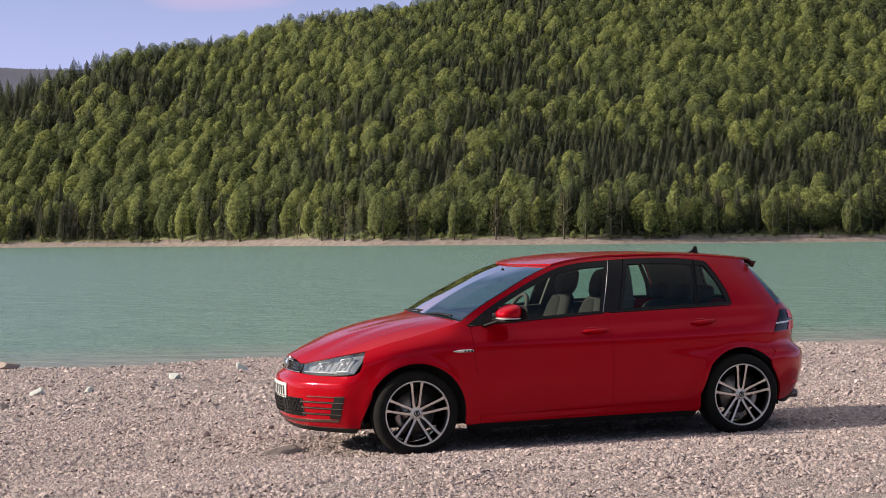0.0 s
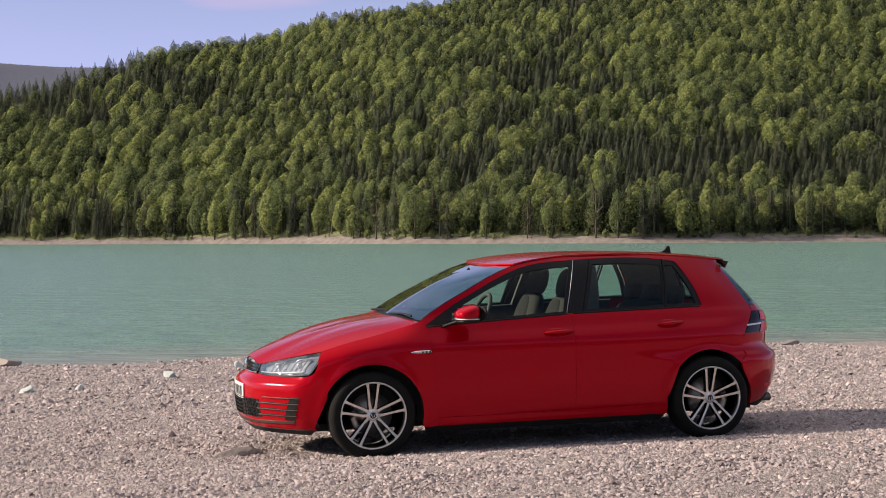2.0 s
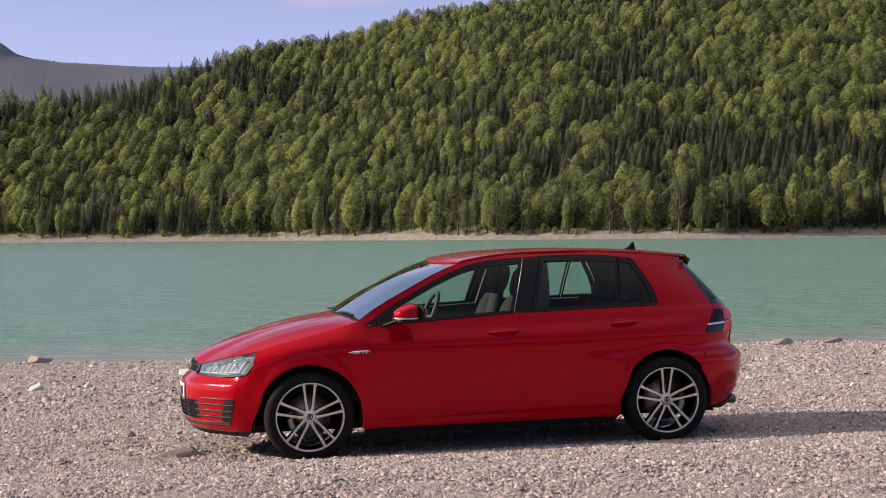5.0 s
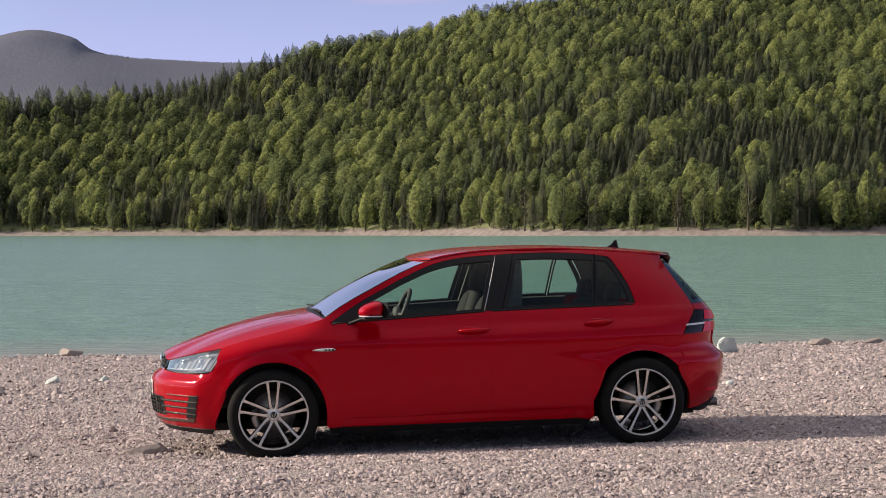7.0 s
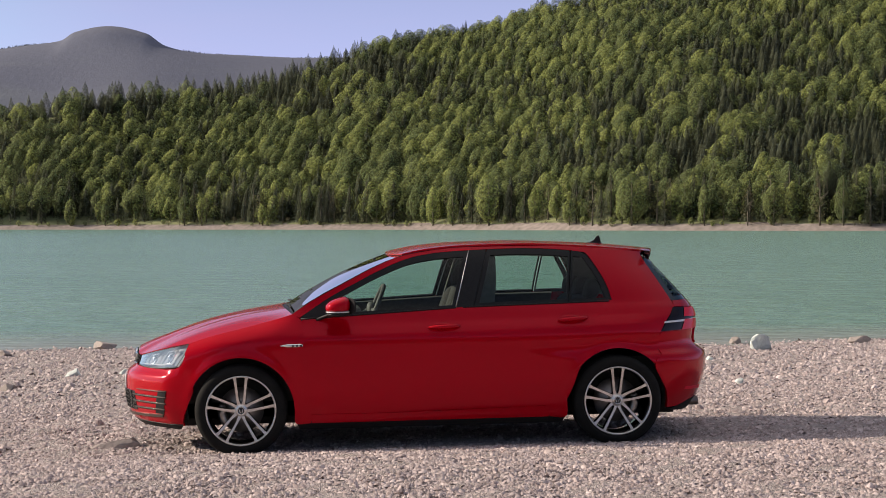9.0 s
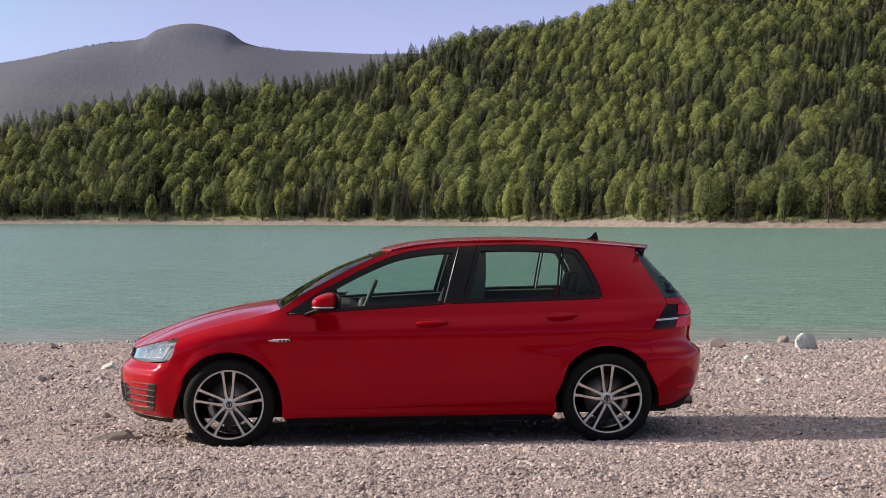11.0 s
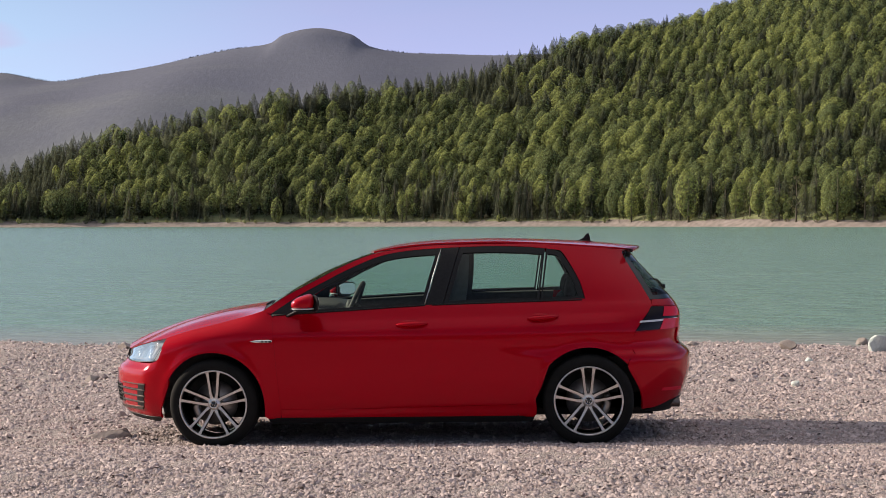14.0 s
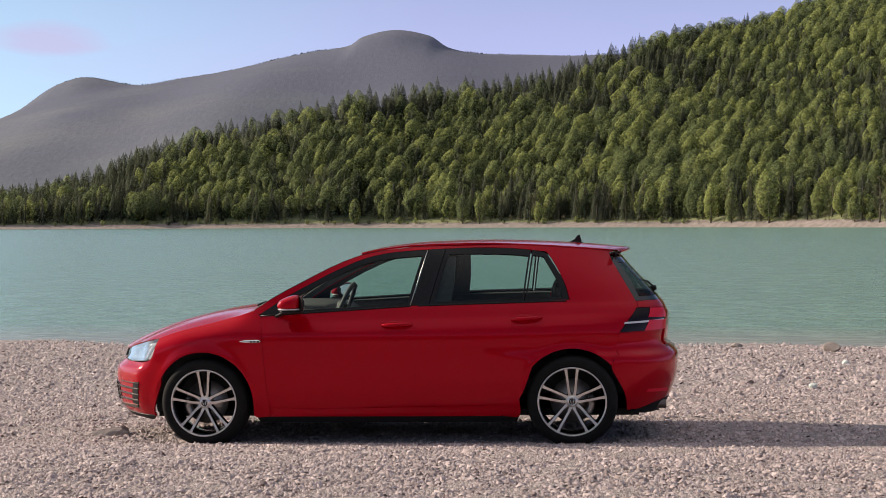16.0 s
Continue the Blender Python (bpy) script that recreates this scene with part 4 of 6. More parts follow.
# flanges behind the gaps between the panels
FLANGES = [dict(bottom=[(0.43, 0.23), (0.53, 0.23)], top=[(0.40, 0.92), (0.50, 0.92)], left=[(0.43, 0.23), (0.41, 0.61), (0.40, 0.92)], right=[(0.53, 0.23), (0.51, 0.61), (0.50, 0.92)]),
           dict(bottom=[(1.49, 0.23), (1.58, 0.23)], top=[(1.49, 0.985), (1.58, 0.985)], left=[(1.49, 0.23), (1.49, 0.985)], right=[(1.58, 0.23), (1.58, 0.985)]),
           dict(bottom=[(2.06, 0.225), (2.20, 0.225)], top=[(2.38, 1.0), (2.50, 1.0)], left=[(2.06, 0.225), (2.11, 0.40), (2.22, 0.665), (2.33, 0.80), (2.38, 1.0)],
                right=[(2.20, 0.225), (2.235, 0.40), (2.37, 0.62), (2.48, 0.80), (2.50, 1.0)]),
           dict(bottom=[(0.50, 0.24), (2.10, 0.25)], top=[(0.50, 0.31), (2.10, 0.33)], left=[(0.50, 0.24), (0.50, 0.31)], right=[(2.10, 0.25), (2.10, 0.33)])]
for side in SIDES:
    for shape in FLANGES:
        part("panel_flange", sheet([patch(n=12, m=16, **shape)], on_side, -0.005, sides=side), RED, car)
# glass of the windscreen and the tailgate
ws_bottom = [(0.295, 0, 0.990), (0.33, -0.4, 0.986), (0.372, -0.742, 0.984)]
ws_top = [(1.062, 0, 1.351), (1.08, -0.3, 1.352), (1.13, -0.612, 1.352)]
ws_side = [on_side((x, float(rail_top(x)) - 0.003)) for x in np.linspace(0.372, 1.13, 8)]
screen = patch(ws_bottom, ws_top, [(0.295, 0, 0.990), (0.50, 0, 1.114), (0.75, 0, 1.240), (1.062, 0, 1.351)], ws_side, 20, 18)
ws = part("windscreen", sheet([screen], None, sides="both"), SCREEN_GLASS, car, "raked windscreen glass")
ws.visible_shadow = False
edge = bmesh.new()
for far in (False, True):
    tube(edge, [(x, (-y if far else y) * 0.985, z - 0.002) for x, y, z in ws_side], 0.005, 6)
tube(edge, [(x, y, z + 0.001) for x, y, z in flow([(1.13, 0.612, 1.351), (1.08, 0.3, 1.350), (1.062, 0, 1.348), (1.08, -0.3, 1.350), (1.13, -0.612, 1.351)], 20)], 0.004, 6)
part("windscreen_seal", edge, BLACK, ws, "black rubber seal")
back = patch([(0, 1.0), tail_w(0.35, 1.0), tail_at(3.08, 1.0)], [(0, 1.315), tail_w(0.3, 1.315), tail_at(2.912, 1.313)], [(0, 1.0), (0, 1.315)], [tail_at(3.08, 1.0), tail_at(2.912, 1.313)], 22, 12)
rw = part("tailgate_window", sheet([back], on_tail, -0.004, sides="both"), REAR_GLASS, car, "dark sloping tailgate glass")
rw.visible_shadow = False
rim_strip = border(dict(bottom=[(0, 1.0), tail_w(0.35, 1.0), tail_at(3.08, 1.0)], top=[(0, 1.315), tail_w(0.3, 1.315), tail_at(2.912, 1.313)],
                        left=[(0, 1.0), (0, 1.315)], right=[tail_at(3.08, 1.0), tail_at(2.912, 1.313)]), (0.03, 0.05, 0.0005, 0.06), 20, 12)
part("window_frame", sheet([rim_strip[0], rim_strip[1], rim_strip[3]], on_tail, -0.001, sides="both"), GLOSS_BLACK, rw, "gloss black glass surround", thick=0.01)

# tailgate, bumpers, lip
gate = patch([(0, 0.672), tail_w(0.4, 0.672), tail_at(3.287, 0.70)], [(0, 0.945), tail_w(0.4, 0.945), tail_at(3.281, 0.945)], [(0, 0.672), (0, 0.945)], [tail_at(3.287, 0.70), tail_at(3.281, 0.945)], 26, 14)
gate_top = patch([(0, 0.945), tail_w(0.4, 0.945), tail_at(3.10, 0.958)], [(0, 0.998), tail_w(0.4, 0.998), tail_at(3.10, 0.998)], [(0, 0.945), (0, 0.998)], [tail_at(3.10, 0.958), tail_at(3.10, 0.998)], 26, 5)
tailgate = part("tailgate", sheet([gate, gate_top], on_tail, sides="both"), RED, car, thick=0.02)
inner = patch([(0, 0.60), tail_w(0.4, 0.60), tail_at(2.97, 0.60)], [(0, 1.0), tail_w(0.4, 1.0), tail_at(3.06, 1.0)], [(0, 0.60), (0, 1.0)], [tail_at(2.97, 0.60), tail_at(3.06, 1.0)], 30, 14)
part("rear_panel", sheet([inner], on_tail, -0.014, sides="both"), RED, car)
rear_bumper = patch([(0, 0.25), tail_w(0.6, 0.25), tail_at(3.012, 0.242)], [(0, 0.662), tail_w(0.45, 0.662), tail_at(3.25, 0.70), tail_at(3.16, 0.775), tail_at(2.972, 0.784)],
                    [(0, 0.25), (0, 0.662)], [tail_at(3.012, 0.242), tail_at(3.0, 0.36), tail_at(2.91, 0.56), tail_at(2.948, 0.66), tail_at(2.972, 0.784)], 36, 26)
fill = patch([tail_at(2.925, 0.60), tail_at(3.25, 0.56)], [tail_at(2.94, 0.80), tail_at(3.26, 0.80)], [tail_at(2.925, 0.60), tail_at(2.94, 0.80)], [tail_at(3.25, 0.56), tail_at(3.26, 0.80)], 20, 16)
part("rear_bumper", sheet([rear_bumper], on_tail, sides="both"), RED, car, thick=0.02)
for side in SIDES:
    part("bumper_carrier", sheet([fill], on_tail, -0.008, sides=side), RED, car)
low = patch([(0, 0.205), tail_w(0.6, 0.205), tail_at(3.03, 0.225)], [(0, 0.30), tail_w(0.55, 0.295), tail_at(3.12, 0.252)], [(0, 0.205), (0, 0.30)], [tail_at(3.03, 0.225), tail_at(3.12, 0.252)], 24, 5)
part("rear_diffuser", sheet([low], on_tail, 0.004, sides="both"), BLACK, car, "black lower bumper insert", thick=0.03)
for far in (False, True):
    k = 1 if far else -1
    bm = bmesh.new()
    refl = patch([tail_at(3.15, 0.365), tail_at(3.30, 0.352)], [tail_at(3.16, 0.385), tail_at(3.30, 0.378)], [tail_at(3.15, 0.365), tail_at(3.16, 0.385)], [tail_at(3.30, 0.352), tail_at(3.30, 0.378)], 8, 3)
    lay(bm, refl, on_tail, 0.004, far)
    part("bumper_reflector", bm, TAIL_RED, car, "slim red reflector", thick=0.006)
    bm = bmesh.new()
    for dy in (-0.045, 0.045):
        lathe(bm, [(0.030, -0.16), (0.033, 0.0), (0.029, 0.003), (0.028, -0.03), (0.027, -0.12), (0.0, -0.12)], 20, "x", (3.292, k * (0.50 + dy), 0.258))
    part("exhaust_pipe", bm, BRONZE, car, "twin dull metal exhaust tips")
    lamp = dict(bottom=[tail_at(2.972, 0.79), tail_at(3.285, 0.795)], top=[tail_at(3.09, 0.953), tail_at(3.278, 0.943)],
                left=[tail_at(2.972, 0.79), tail_at(3.05, 0.89), tail_at(3.09, 0.953)], right=[tail_at(3.285, 0.795), tail_at(3.278, 0.943)])
    tl = part("tail_light", sheet([patch(n=18, m=10, **lamp)], on_tail, 0.006, sides="far" if far else "near"), TAIL_DARK, car, "smoked red tail light", thick=0.025)
    g = patch(n=18, m=10, **lamp)
    part("red_lens", sheet([g[5:10, 7:18], g[0:5, 8:18]], on_tail, 0.012, sides="far" if far else "near", weld=False), TAIL_RED, tl)
    part("light_strip", sheet([patch([tail_at(3.0, 0.846), tail_at(3.28, 0.853)], [tail_at(3.008, 0.859), tail_at(3.28, 0.867)], [tail_at(3.0, 0.846), tail_at(3.008, 0.859)], [tail_at(3.28, 0.853), tail_at(3.28, 0.867)], 12, 3)],
                                on_tail, 0.010, sides="far" if far else "near"), WHITE_LENS, tl, "white light strip", thick=0.004)

front_bumper = patch([(0, 0.205), nose_w(0.5, 0.205), nose_at(-0.395, 0.205)], [(0, 0.600), nose_w(0.33, 0.598), nose_at(-0.62, 0.592), nose_at(-0.44, 0.609), nose_at(-0.376, 0.700)],
                     [(0, 0.205), (0, 0.600)], [nose_at(-0.395, 0.205), nose_at(-0.362, 0.36), nose_at(-0.325, 0.483), nose_at(-0.348, 0.58), nose_at(-0.376, 0.700)], 44, 30)
part("front_bumper", sheet([front_bumper], on_nose, sides="both"), RED, car, thick=0.015)
fill = patch([nose_at(-0.46, 0.50), nose_at(-0.31, 0.52)], [nose_at(-0.335, 0.772), nose_at(-0.28, 0.772)], [nose_at(-0.46, 0.50), nose_at(-0.43, 0.585), nose_at(-0.365, 0.69), nose_at(-0.335, 0.772)], [nose_at(-0.31, 0.52), nose_at(-0.28, 0.772)], 14, 12)
for side in SIDES:
    part("bumper_carrier", sheet([fill], on_nose, -0.010, sides=side), RED, car)
lip = patch([(0, 0.175), nose_w(0.5, 0.175), nose_at(-0.42, 0.175)], [(0, 0.212), nose_w(0.5, 0.212), nose_at(-0.40, 0.212)], [(0, 0.175), (0, 0.212)], [nose_at(-0.42, 0.175), nose_at(-0.40, 0.212)], 30, 4)
part("front_lip", sheet([lip], on_nose, 0.006, sides="both"), BLACK, car, "black plastic chin spoiler", thick=0.03)
groove = patch([(0, 0.238), nose_w(0.4, 0.25), nose_at(-0.545, 0.262)], [(0, 0.25), nose_w(0.4, 0.264), nose_at(-0.54, 0.28)], [(0, 0.238), (0, 0.25)], [nose_at(-0.545, 0.262), nose_at(-0.54, 0.28)], 30, 3)
part("bumper_blade", sheet([groove], on_nose, 0.012, sides="both"), BRONZE, car, "dull metal lower blade", thick=0.012)


def honeycomb(y0, y1, z0, z1, size, name, lift):
    """A recessed grille: a black backing with a honeycomb of bars before it."""
    g = patch([(0, z0), nose_w(y1, z0)], [(0, z1), nose_w(y1, z1)], [(0, z0), (0, z1)], [nose_w(y1, z0), nose_w(y1, z1)], 22, 6)
    base = part(name, sheet([g], on_nose, lift, sides="both"), GLOSS_BLACK, car, "black honeycomb grille", thick=0.01)
    bm = bmesh.new()
    rows = int((z1 - z0) / (size * 1.5)) + 1
    for j in range(rows):
        zc = z0 + size * 0.8 + j * size * 1.5
        for i in range(-40, 41):
            yc = (i + 0.5 * (j % 2)) * size * 1.9
            if abs(yc) > y1 - size or zc > z1 - size * 0.5:
                continue
            ring = []
            for k in range(7):
                a = math.pi / 6 + math.pi / 3 * k
                y, z = yc + size * 1.02 * math.cos(a), zc + size * 0.95 * math.sin(a)
                p = on_nose(nose_w(min(abs(y), y1), min(max(z, z0), z1)), lift + 0.006)
                ring.append((p[0], p[1] if y < 0 else -p[1], p[2]))
            tube(bm, ring, 0.0028, 4)
    part("grille_mesh", bm, BLACK, base, shade=False)
    return base


honeycomb(0, 0.335, 0.616, 0.672, 0.016, "upper_grille", 0.004)
honeycomb(0, 0.46, 0.292, 0.425, 0.018, "lower_grille", 0.004)
bm = bmesh.new()
line = [on_nose(nose_w(y, 0.608), 0.012) for y in np.linspace(0.0, 0.335, 14)]
tube(bm, [(x, -y, z) for x, y, z in line[::-1]] + line[1:], 0.0055, 6)
part("grille_strip", bm, CHROME, car, "thin chrome grille strip")
bm = bmesh.new()
lathe(bm, [(0.0, -0.014), (0.038, -0.012), (0.046, -0.004), (0.049, 0.006)], 32, "x", (-0.800, 0, 0.646))
emblem = part("front_emblem", bm, CHROME, car, "round chrome emblem")
bm = bmesh.new()
lathe(bm, [(0.033, -0.0155), (0.039, -0.0145)], 32, "x", (-0.801, 0, 0.646))
part("emblem_ring", bm, GLOSS_BLACK, emblem)
# number plate with plain bars
def plate_area(y0, y1, z0, z1):
    return patch([nose_w(y0, z0), nose_w(y1, z0)], [nose_w(y0, z1), nose_w(y1, z1)], [nose_w(y0, z0), nose_w(y0, z1)], [nose_w(y1, z0), nose_w(y1, z1)], 10, 4)


plate = part("number_plate", sheet([plate_area(0, 0.26, 0.412, 0.522)], on_nose, 0.010, sides="both"), PLATE, car, "white number plate", thick=0.006)
for y in (0.02, 0.08, 0.14, 0.195):
    for side in SIDES:
        part("plate_bar", sheet([plate_area(y, y + 0.034, 0.432, 0.502)], on_nose, 0.0125, sides=side), PLATE_INK, plate)
part("plate_band", sheet([plate_area(0.236, 0.256, 0.416, 0.518)], on_nose, 0.0125, sides="far"), PLATE_BLUE, plate)

for far in (False, True):
    side = "far" if far else "near"
    # headlight: housing, two light units and a clear cover
    hl = dict(bottom=[nose_w(0.345, 0.600), nose_at(-0.62, 0.594), nose_at(-0.445, 0.612)], top=[nose_w(0.345, 0.670), nose_at(-0.55, 0.728), nose_at(-0.348, 0.775)],
              left=[nose_w(0.345, 0.600), nose_w(0.345, 0.668)], right=[nose_at(-0.445, 0.612), nose_at(-0.380, 0.705), nose_at(-0.348, 0.775)])
    g = patch(n=30, m=12, **hl)
    lamp = part("headlight", sheet([g], on_nose, -0.05, sides=side), HOUSING, car, "clear glass headlight", thick=0.01)
    part("lamp_rim", sheet(border(hl, (0.006, 0.004, 0.005, 0.006), 30, 12), on_nose, -0.001, sides=side, weld=False), BLACK, lamp)
    cover = part("lamp_cover", sheet([g], on_nose, -0.002, sides=side), CLEAR, lamp)
    cover.visible_shadow = False
    for a, b in ((7, 13), (18, 24)):
        sub = g[2:10, a:b]
        bm = bmesh.new()
        ring = [sub[0, 0], sub[0, -1], sub[-1, -1] + np.array((0.018, 0)), sub[-1, 0] + np.array((0.018, 0)), sub[0, 0]]
        pts = [on_nose(p, -0.024) for p in ring]
        tube(bm, [(x, -y if far else y, z) for x, y, z in pts], 0.0065, 6)
        part("light_surround", bm, REFLECTOR, lamp, "bright light surround")
        bm = bmesh.new()
        c = on_nose(sub.mean((0, 1)), -0.044)
        blob(bm, (c[0], -c[1] if far else c[1], c[2]), (0.017, 0.019, 0.021), 2.0)
        part("projector_lens", bm, REFLECTOR, lamp)
    bm = bmesh.new()
    pts = [on_nose(p, -0.012) for p in g[2, 1:27]]
    tube(bm, [(x, -y if far else y, z) for x, y, z in pts], 0.0055, 6)
    part("light_guide", bm, WHITE_LENS, lamp, "white daytime light strip")
    # side intake with its slats
    vent = dict(bottom=[nose_at(-0.60, 0.287), nose_at(-0.535, 0.285)], top=[nose_at(-0.575, 0.452), nose_at(-0.515, 0.455)],
                left=[nose_at(-0.60, 0.287), nose_at(-0.575, 0.452)], right=[nose_at(-0.535, 0.285), nose_at(-0.515, 0.455)])
    v = part("side_intake", sheet([patch(n=8, m=8, **vent)], on_nose, 0.004, sides=side), BLACK, car, "dark side air intake", thick=0.01)
    for z in (0.318, 0.362, 0.406, 0.448):
        for w, lift, mat, name in ((0.007, 0.006, GLOSS_BLACK, "slat_gap"), (0.0024, 0.011, BRONZE, "slat")):
            if z > 0.44 and name == "slat_gap":
                continue
            a = nose_w(0.44 if z < 0.44 else 0.50, z - 0.004)
            b = nose_at(-0.53 + (z - 0.318) * 0.12, z)
            strip = patch([(a[0], a[1] - w), (b[0], b[1] - w)], [(a[0], a[1] + w), (b[0], b[1] + w)], [(a[0], a[1] - w), (a[0], a[1] + w)], [(b[0], b[1] - w), (b[0], b[1] + w)], 20, 3)
            part(name, sheet([strip], on_nose, lift, sides=side), mat, v, thick=0.008)
    # door mirror, its glass turned towards the driver
    k = 1 if far else -1
    tilt = math.tan(radians(30))

    def behind(y):
        return 0.722 + tilt * (abs(y) - 0.985)
    bm = bmesh.new()
    blob(bm, (0.675, k * 0.985, 1.035), (0.090, 0.112, 0.060), 2.7, 20, 14)
    for vert in bm.verts:
        t = (vert.co.x - 0.585) / 0.18
        vert.co.z = 0.992 + (vert.co.z - 0.992) * (0.55 + 0.55 * min(1, max(0, t)) ** 0.7)
        vert.co.z = max(vert.co.z, 0.997)
        vert.co.x = min(vert.co.x, behind(vert.co.y))
    mirror = part("door_mirror", bm, RED, car)
    bm = bmesh.new()
    blob(bm, (0.675, k * 0.985, 0.991), (0.088, 0.110, 0.007), 3.0, 20, 6)
    for vert in bm.verts:
        vert.co.x = min(vert.co.x, behind(vert.co.y))
    part("turn_signal", bm, WHITE_LENS, mirror, "pale turn signal strip")
    bm = bmesh.new()
    blob(bm, (0.680, k * 0.98, 0.974), (0.082, 0.100, 0.017), 2.6, 20, 8)
    tube(bm, [(0.53, k * 0.815, 0.925), (0.57, k * 0.85, 0.944), (0.62, k * 0.90, 0.966), (0.66, k * 0.95, 0.976)], [0.022, 0.020, 0.020, 0.020], 10, 0.6)
    part("mirror_foot", bm, BLACK, mirror, "black mirror foot")
    for name, grow, lift, mat, label in (("mirror_rim", 1.0, 0.0, BLACK, "black mirror rim"), ("mirror_glass", 0.84, 0.0105, CHROME, "mirror glass")):
        bm = bmesh.new()
        ring = []
        for a in np.linspace(0, 2 * math.pi, 24, endpoint=False):
            y = 0.985 + grow * 0.112 * math.copysign(abs(math.cos(a)) ** 0.6, math.cos(a))
            ring.append((y, 1.030 + grow * 0.056 * math.copysign(abs(math.sin(a)) ** 0.6, math.sin(a))))
        slab(bm, ring, 0.010, "yz", 0.0)
        for vert in bm.verts:
            vert.co.x += behind(vert.co.y) - 0.004 + lift
            vert.co.y *= k
        bmesh.ops.recalc_face_normals(bm, faces=bm.faces)
        part(name, bm, mat, mirror, label, shade=False)
    # black flap beside the tailgate glass
    bm = bmesh.new()
    flap = patch([on_side((2.938, 1.306)), (2.957, -0.49, 1.292)], [on_side((2.95, 1.346)), (2.968, -0.52, 1.345)], [on_side((2.938, 1.306)), on_side((2.95, 1.346))], [(2.957, -0.49, 1.292), (2.968, -0.52, 1.345)], 5, 5)
    part("spoiler_flap", sheet([flap], None, sides=side), GLOSS_BLACK, car, "black side flap", thick=0.008)

# roof spoiler
bm = bmesh.new()
rows = []
for u, lift, xo in ((0.0, -0.002, 0.0), (0.4, 0.006, 0.0), (0.8, 0.010, 0.0), (1.0, 0.009, 0.0), (1.02, -0.004, 0.0), (0.98, -0.016, 0.0), (0.65, -0.034, 0.0)):
    row = []
    for v in np.linspace(-1, 1, 25):
        x = 2.72 + u * (3.065 - 0.075 * v * v - 2.72)
        zr, zm = float(rail_top(min(x, 3.0))), float(roof_mid(min(x, 3.04)))
        y = v * 0.97 * float(side_y(min(x, 2.93), min(zr, 1.41)))
        row.append((x, y, zm - (zm - zr) * abs(v) ** 2.6 + lift))
    rows.append(row)
lay(bm, np.array(rows), None)
part("roof_spoiler", bm, RED, car)
bm = bmesh.new()
for x, w, h in ((2.565, 0.02, 0.0),):
    fin = [(2.565, 1.407), (2.62, 1.419), (2.655, 1.437), (2.678, 1.468), (2.695, 1.471), (2.705, 1.434), (2.71, 1.399)]
    slab(bm, fin, 0.022, "xz", -0.011)
blob(bm, (2.64, 0, 1.406), (0.085, 0.03, 0.014), 2.2)
part("antenna_fin", bm, BLACK, car, "black shark-fin antenna", bevel=0.004)
# wipers and scuttle
bm = bmesh.new()
scuttle = patch([(0.272, 0, 0.982), (0.308, -0.4, 0.980), (0.36, -0.745, 0.968)], [(0.33, 0, 1.004), (0.36, -0.4, 0.999), (0.385, -0.74, 0.986)], [(0.272, 0, 0.982), (0.33, 0, 1.004)], [(0.36, -0.745, 0.968), (0.385, -0.74, 0.986)], 14, 4)
part("scuttle_panel", sheet([scuttle], None, sides="both"), BLACK, car, "black scuttle panel below the windscreen", thick=0.02)
for y0, y1 in ((0.60, -0.02), (-0.05, -0.62)):
    bm = bmesh.new()
    tube(bm, [(0.31, y0, 0.992), (0.335, (y0 + y1) / 2, 1.006), (0.35, y1, 1.002)], 0.008, 6)
    part("wiper", bm, BLACK, car, "black wiper arm")
bm = bmesh.new()
tube(bm, [(3.225, 0, 1.05), (3.245, 0, 1.062), (3.262, 0, 1.064)], [0.028, 0.022, 0.018], 10)
tube(bm, [(3.25, 0, 1.06), (3.19, -0.12, 1.118), (3.13, -0.30, 1.135)], 0.008, 6)
part("rear_wiper", bm, BLACK, car, "black rear wiper")

# ---- car: underside, wheel wells ----
bm = bmesh.new()
box(bm, -0.42, 3.10, -0.60, 0.60, 0.185, 0.34)
box(bm, 0.42, 2.22, -0.82, 0.82, 0.19, 0.29)
box(bm, 2.25, 3.1, -0.55, 0.55, 0.3, 0.62)
box(bm, -0.45, 0.40, -0.58, 0.58, 0.3, 0.66)
part("underbody", bm, BLACK, car, "black underside", shade=False)
for ax in (0.0, 2.631):
    for k in (-1, 1):
        bm = bmesh.new()
        pts = [(ax + 0.385 * math.cos(radians(a)), 0.315 + 0.385 * math.sin(radians(a))) for a in np.linspace(-12, 192, 30)]
        vs = [[bm.verts.new((x, k * min(y, float(side_y(x, max(z, 0.22))) - 0.022), z)) for x, z in pts] for y in (0.872, 0.74, 0.60)]
        for a, b in zip(vs, vs[1:]):
            for i in range(len(pts) - 1):
                bm.faces.new((a[i], a[i + 1], b[i + 1], b[i]))
        bm.faces.new(vs[2])
        part("wheel_liner", bm, TRIM, car, "black wheel arch liner")


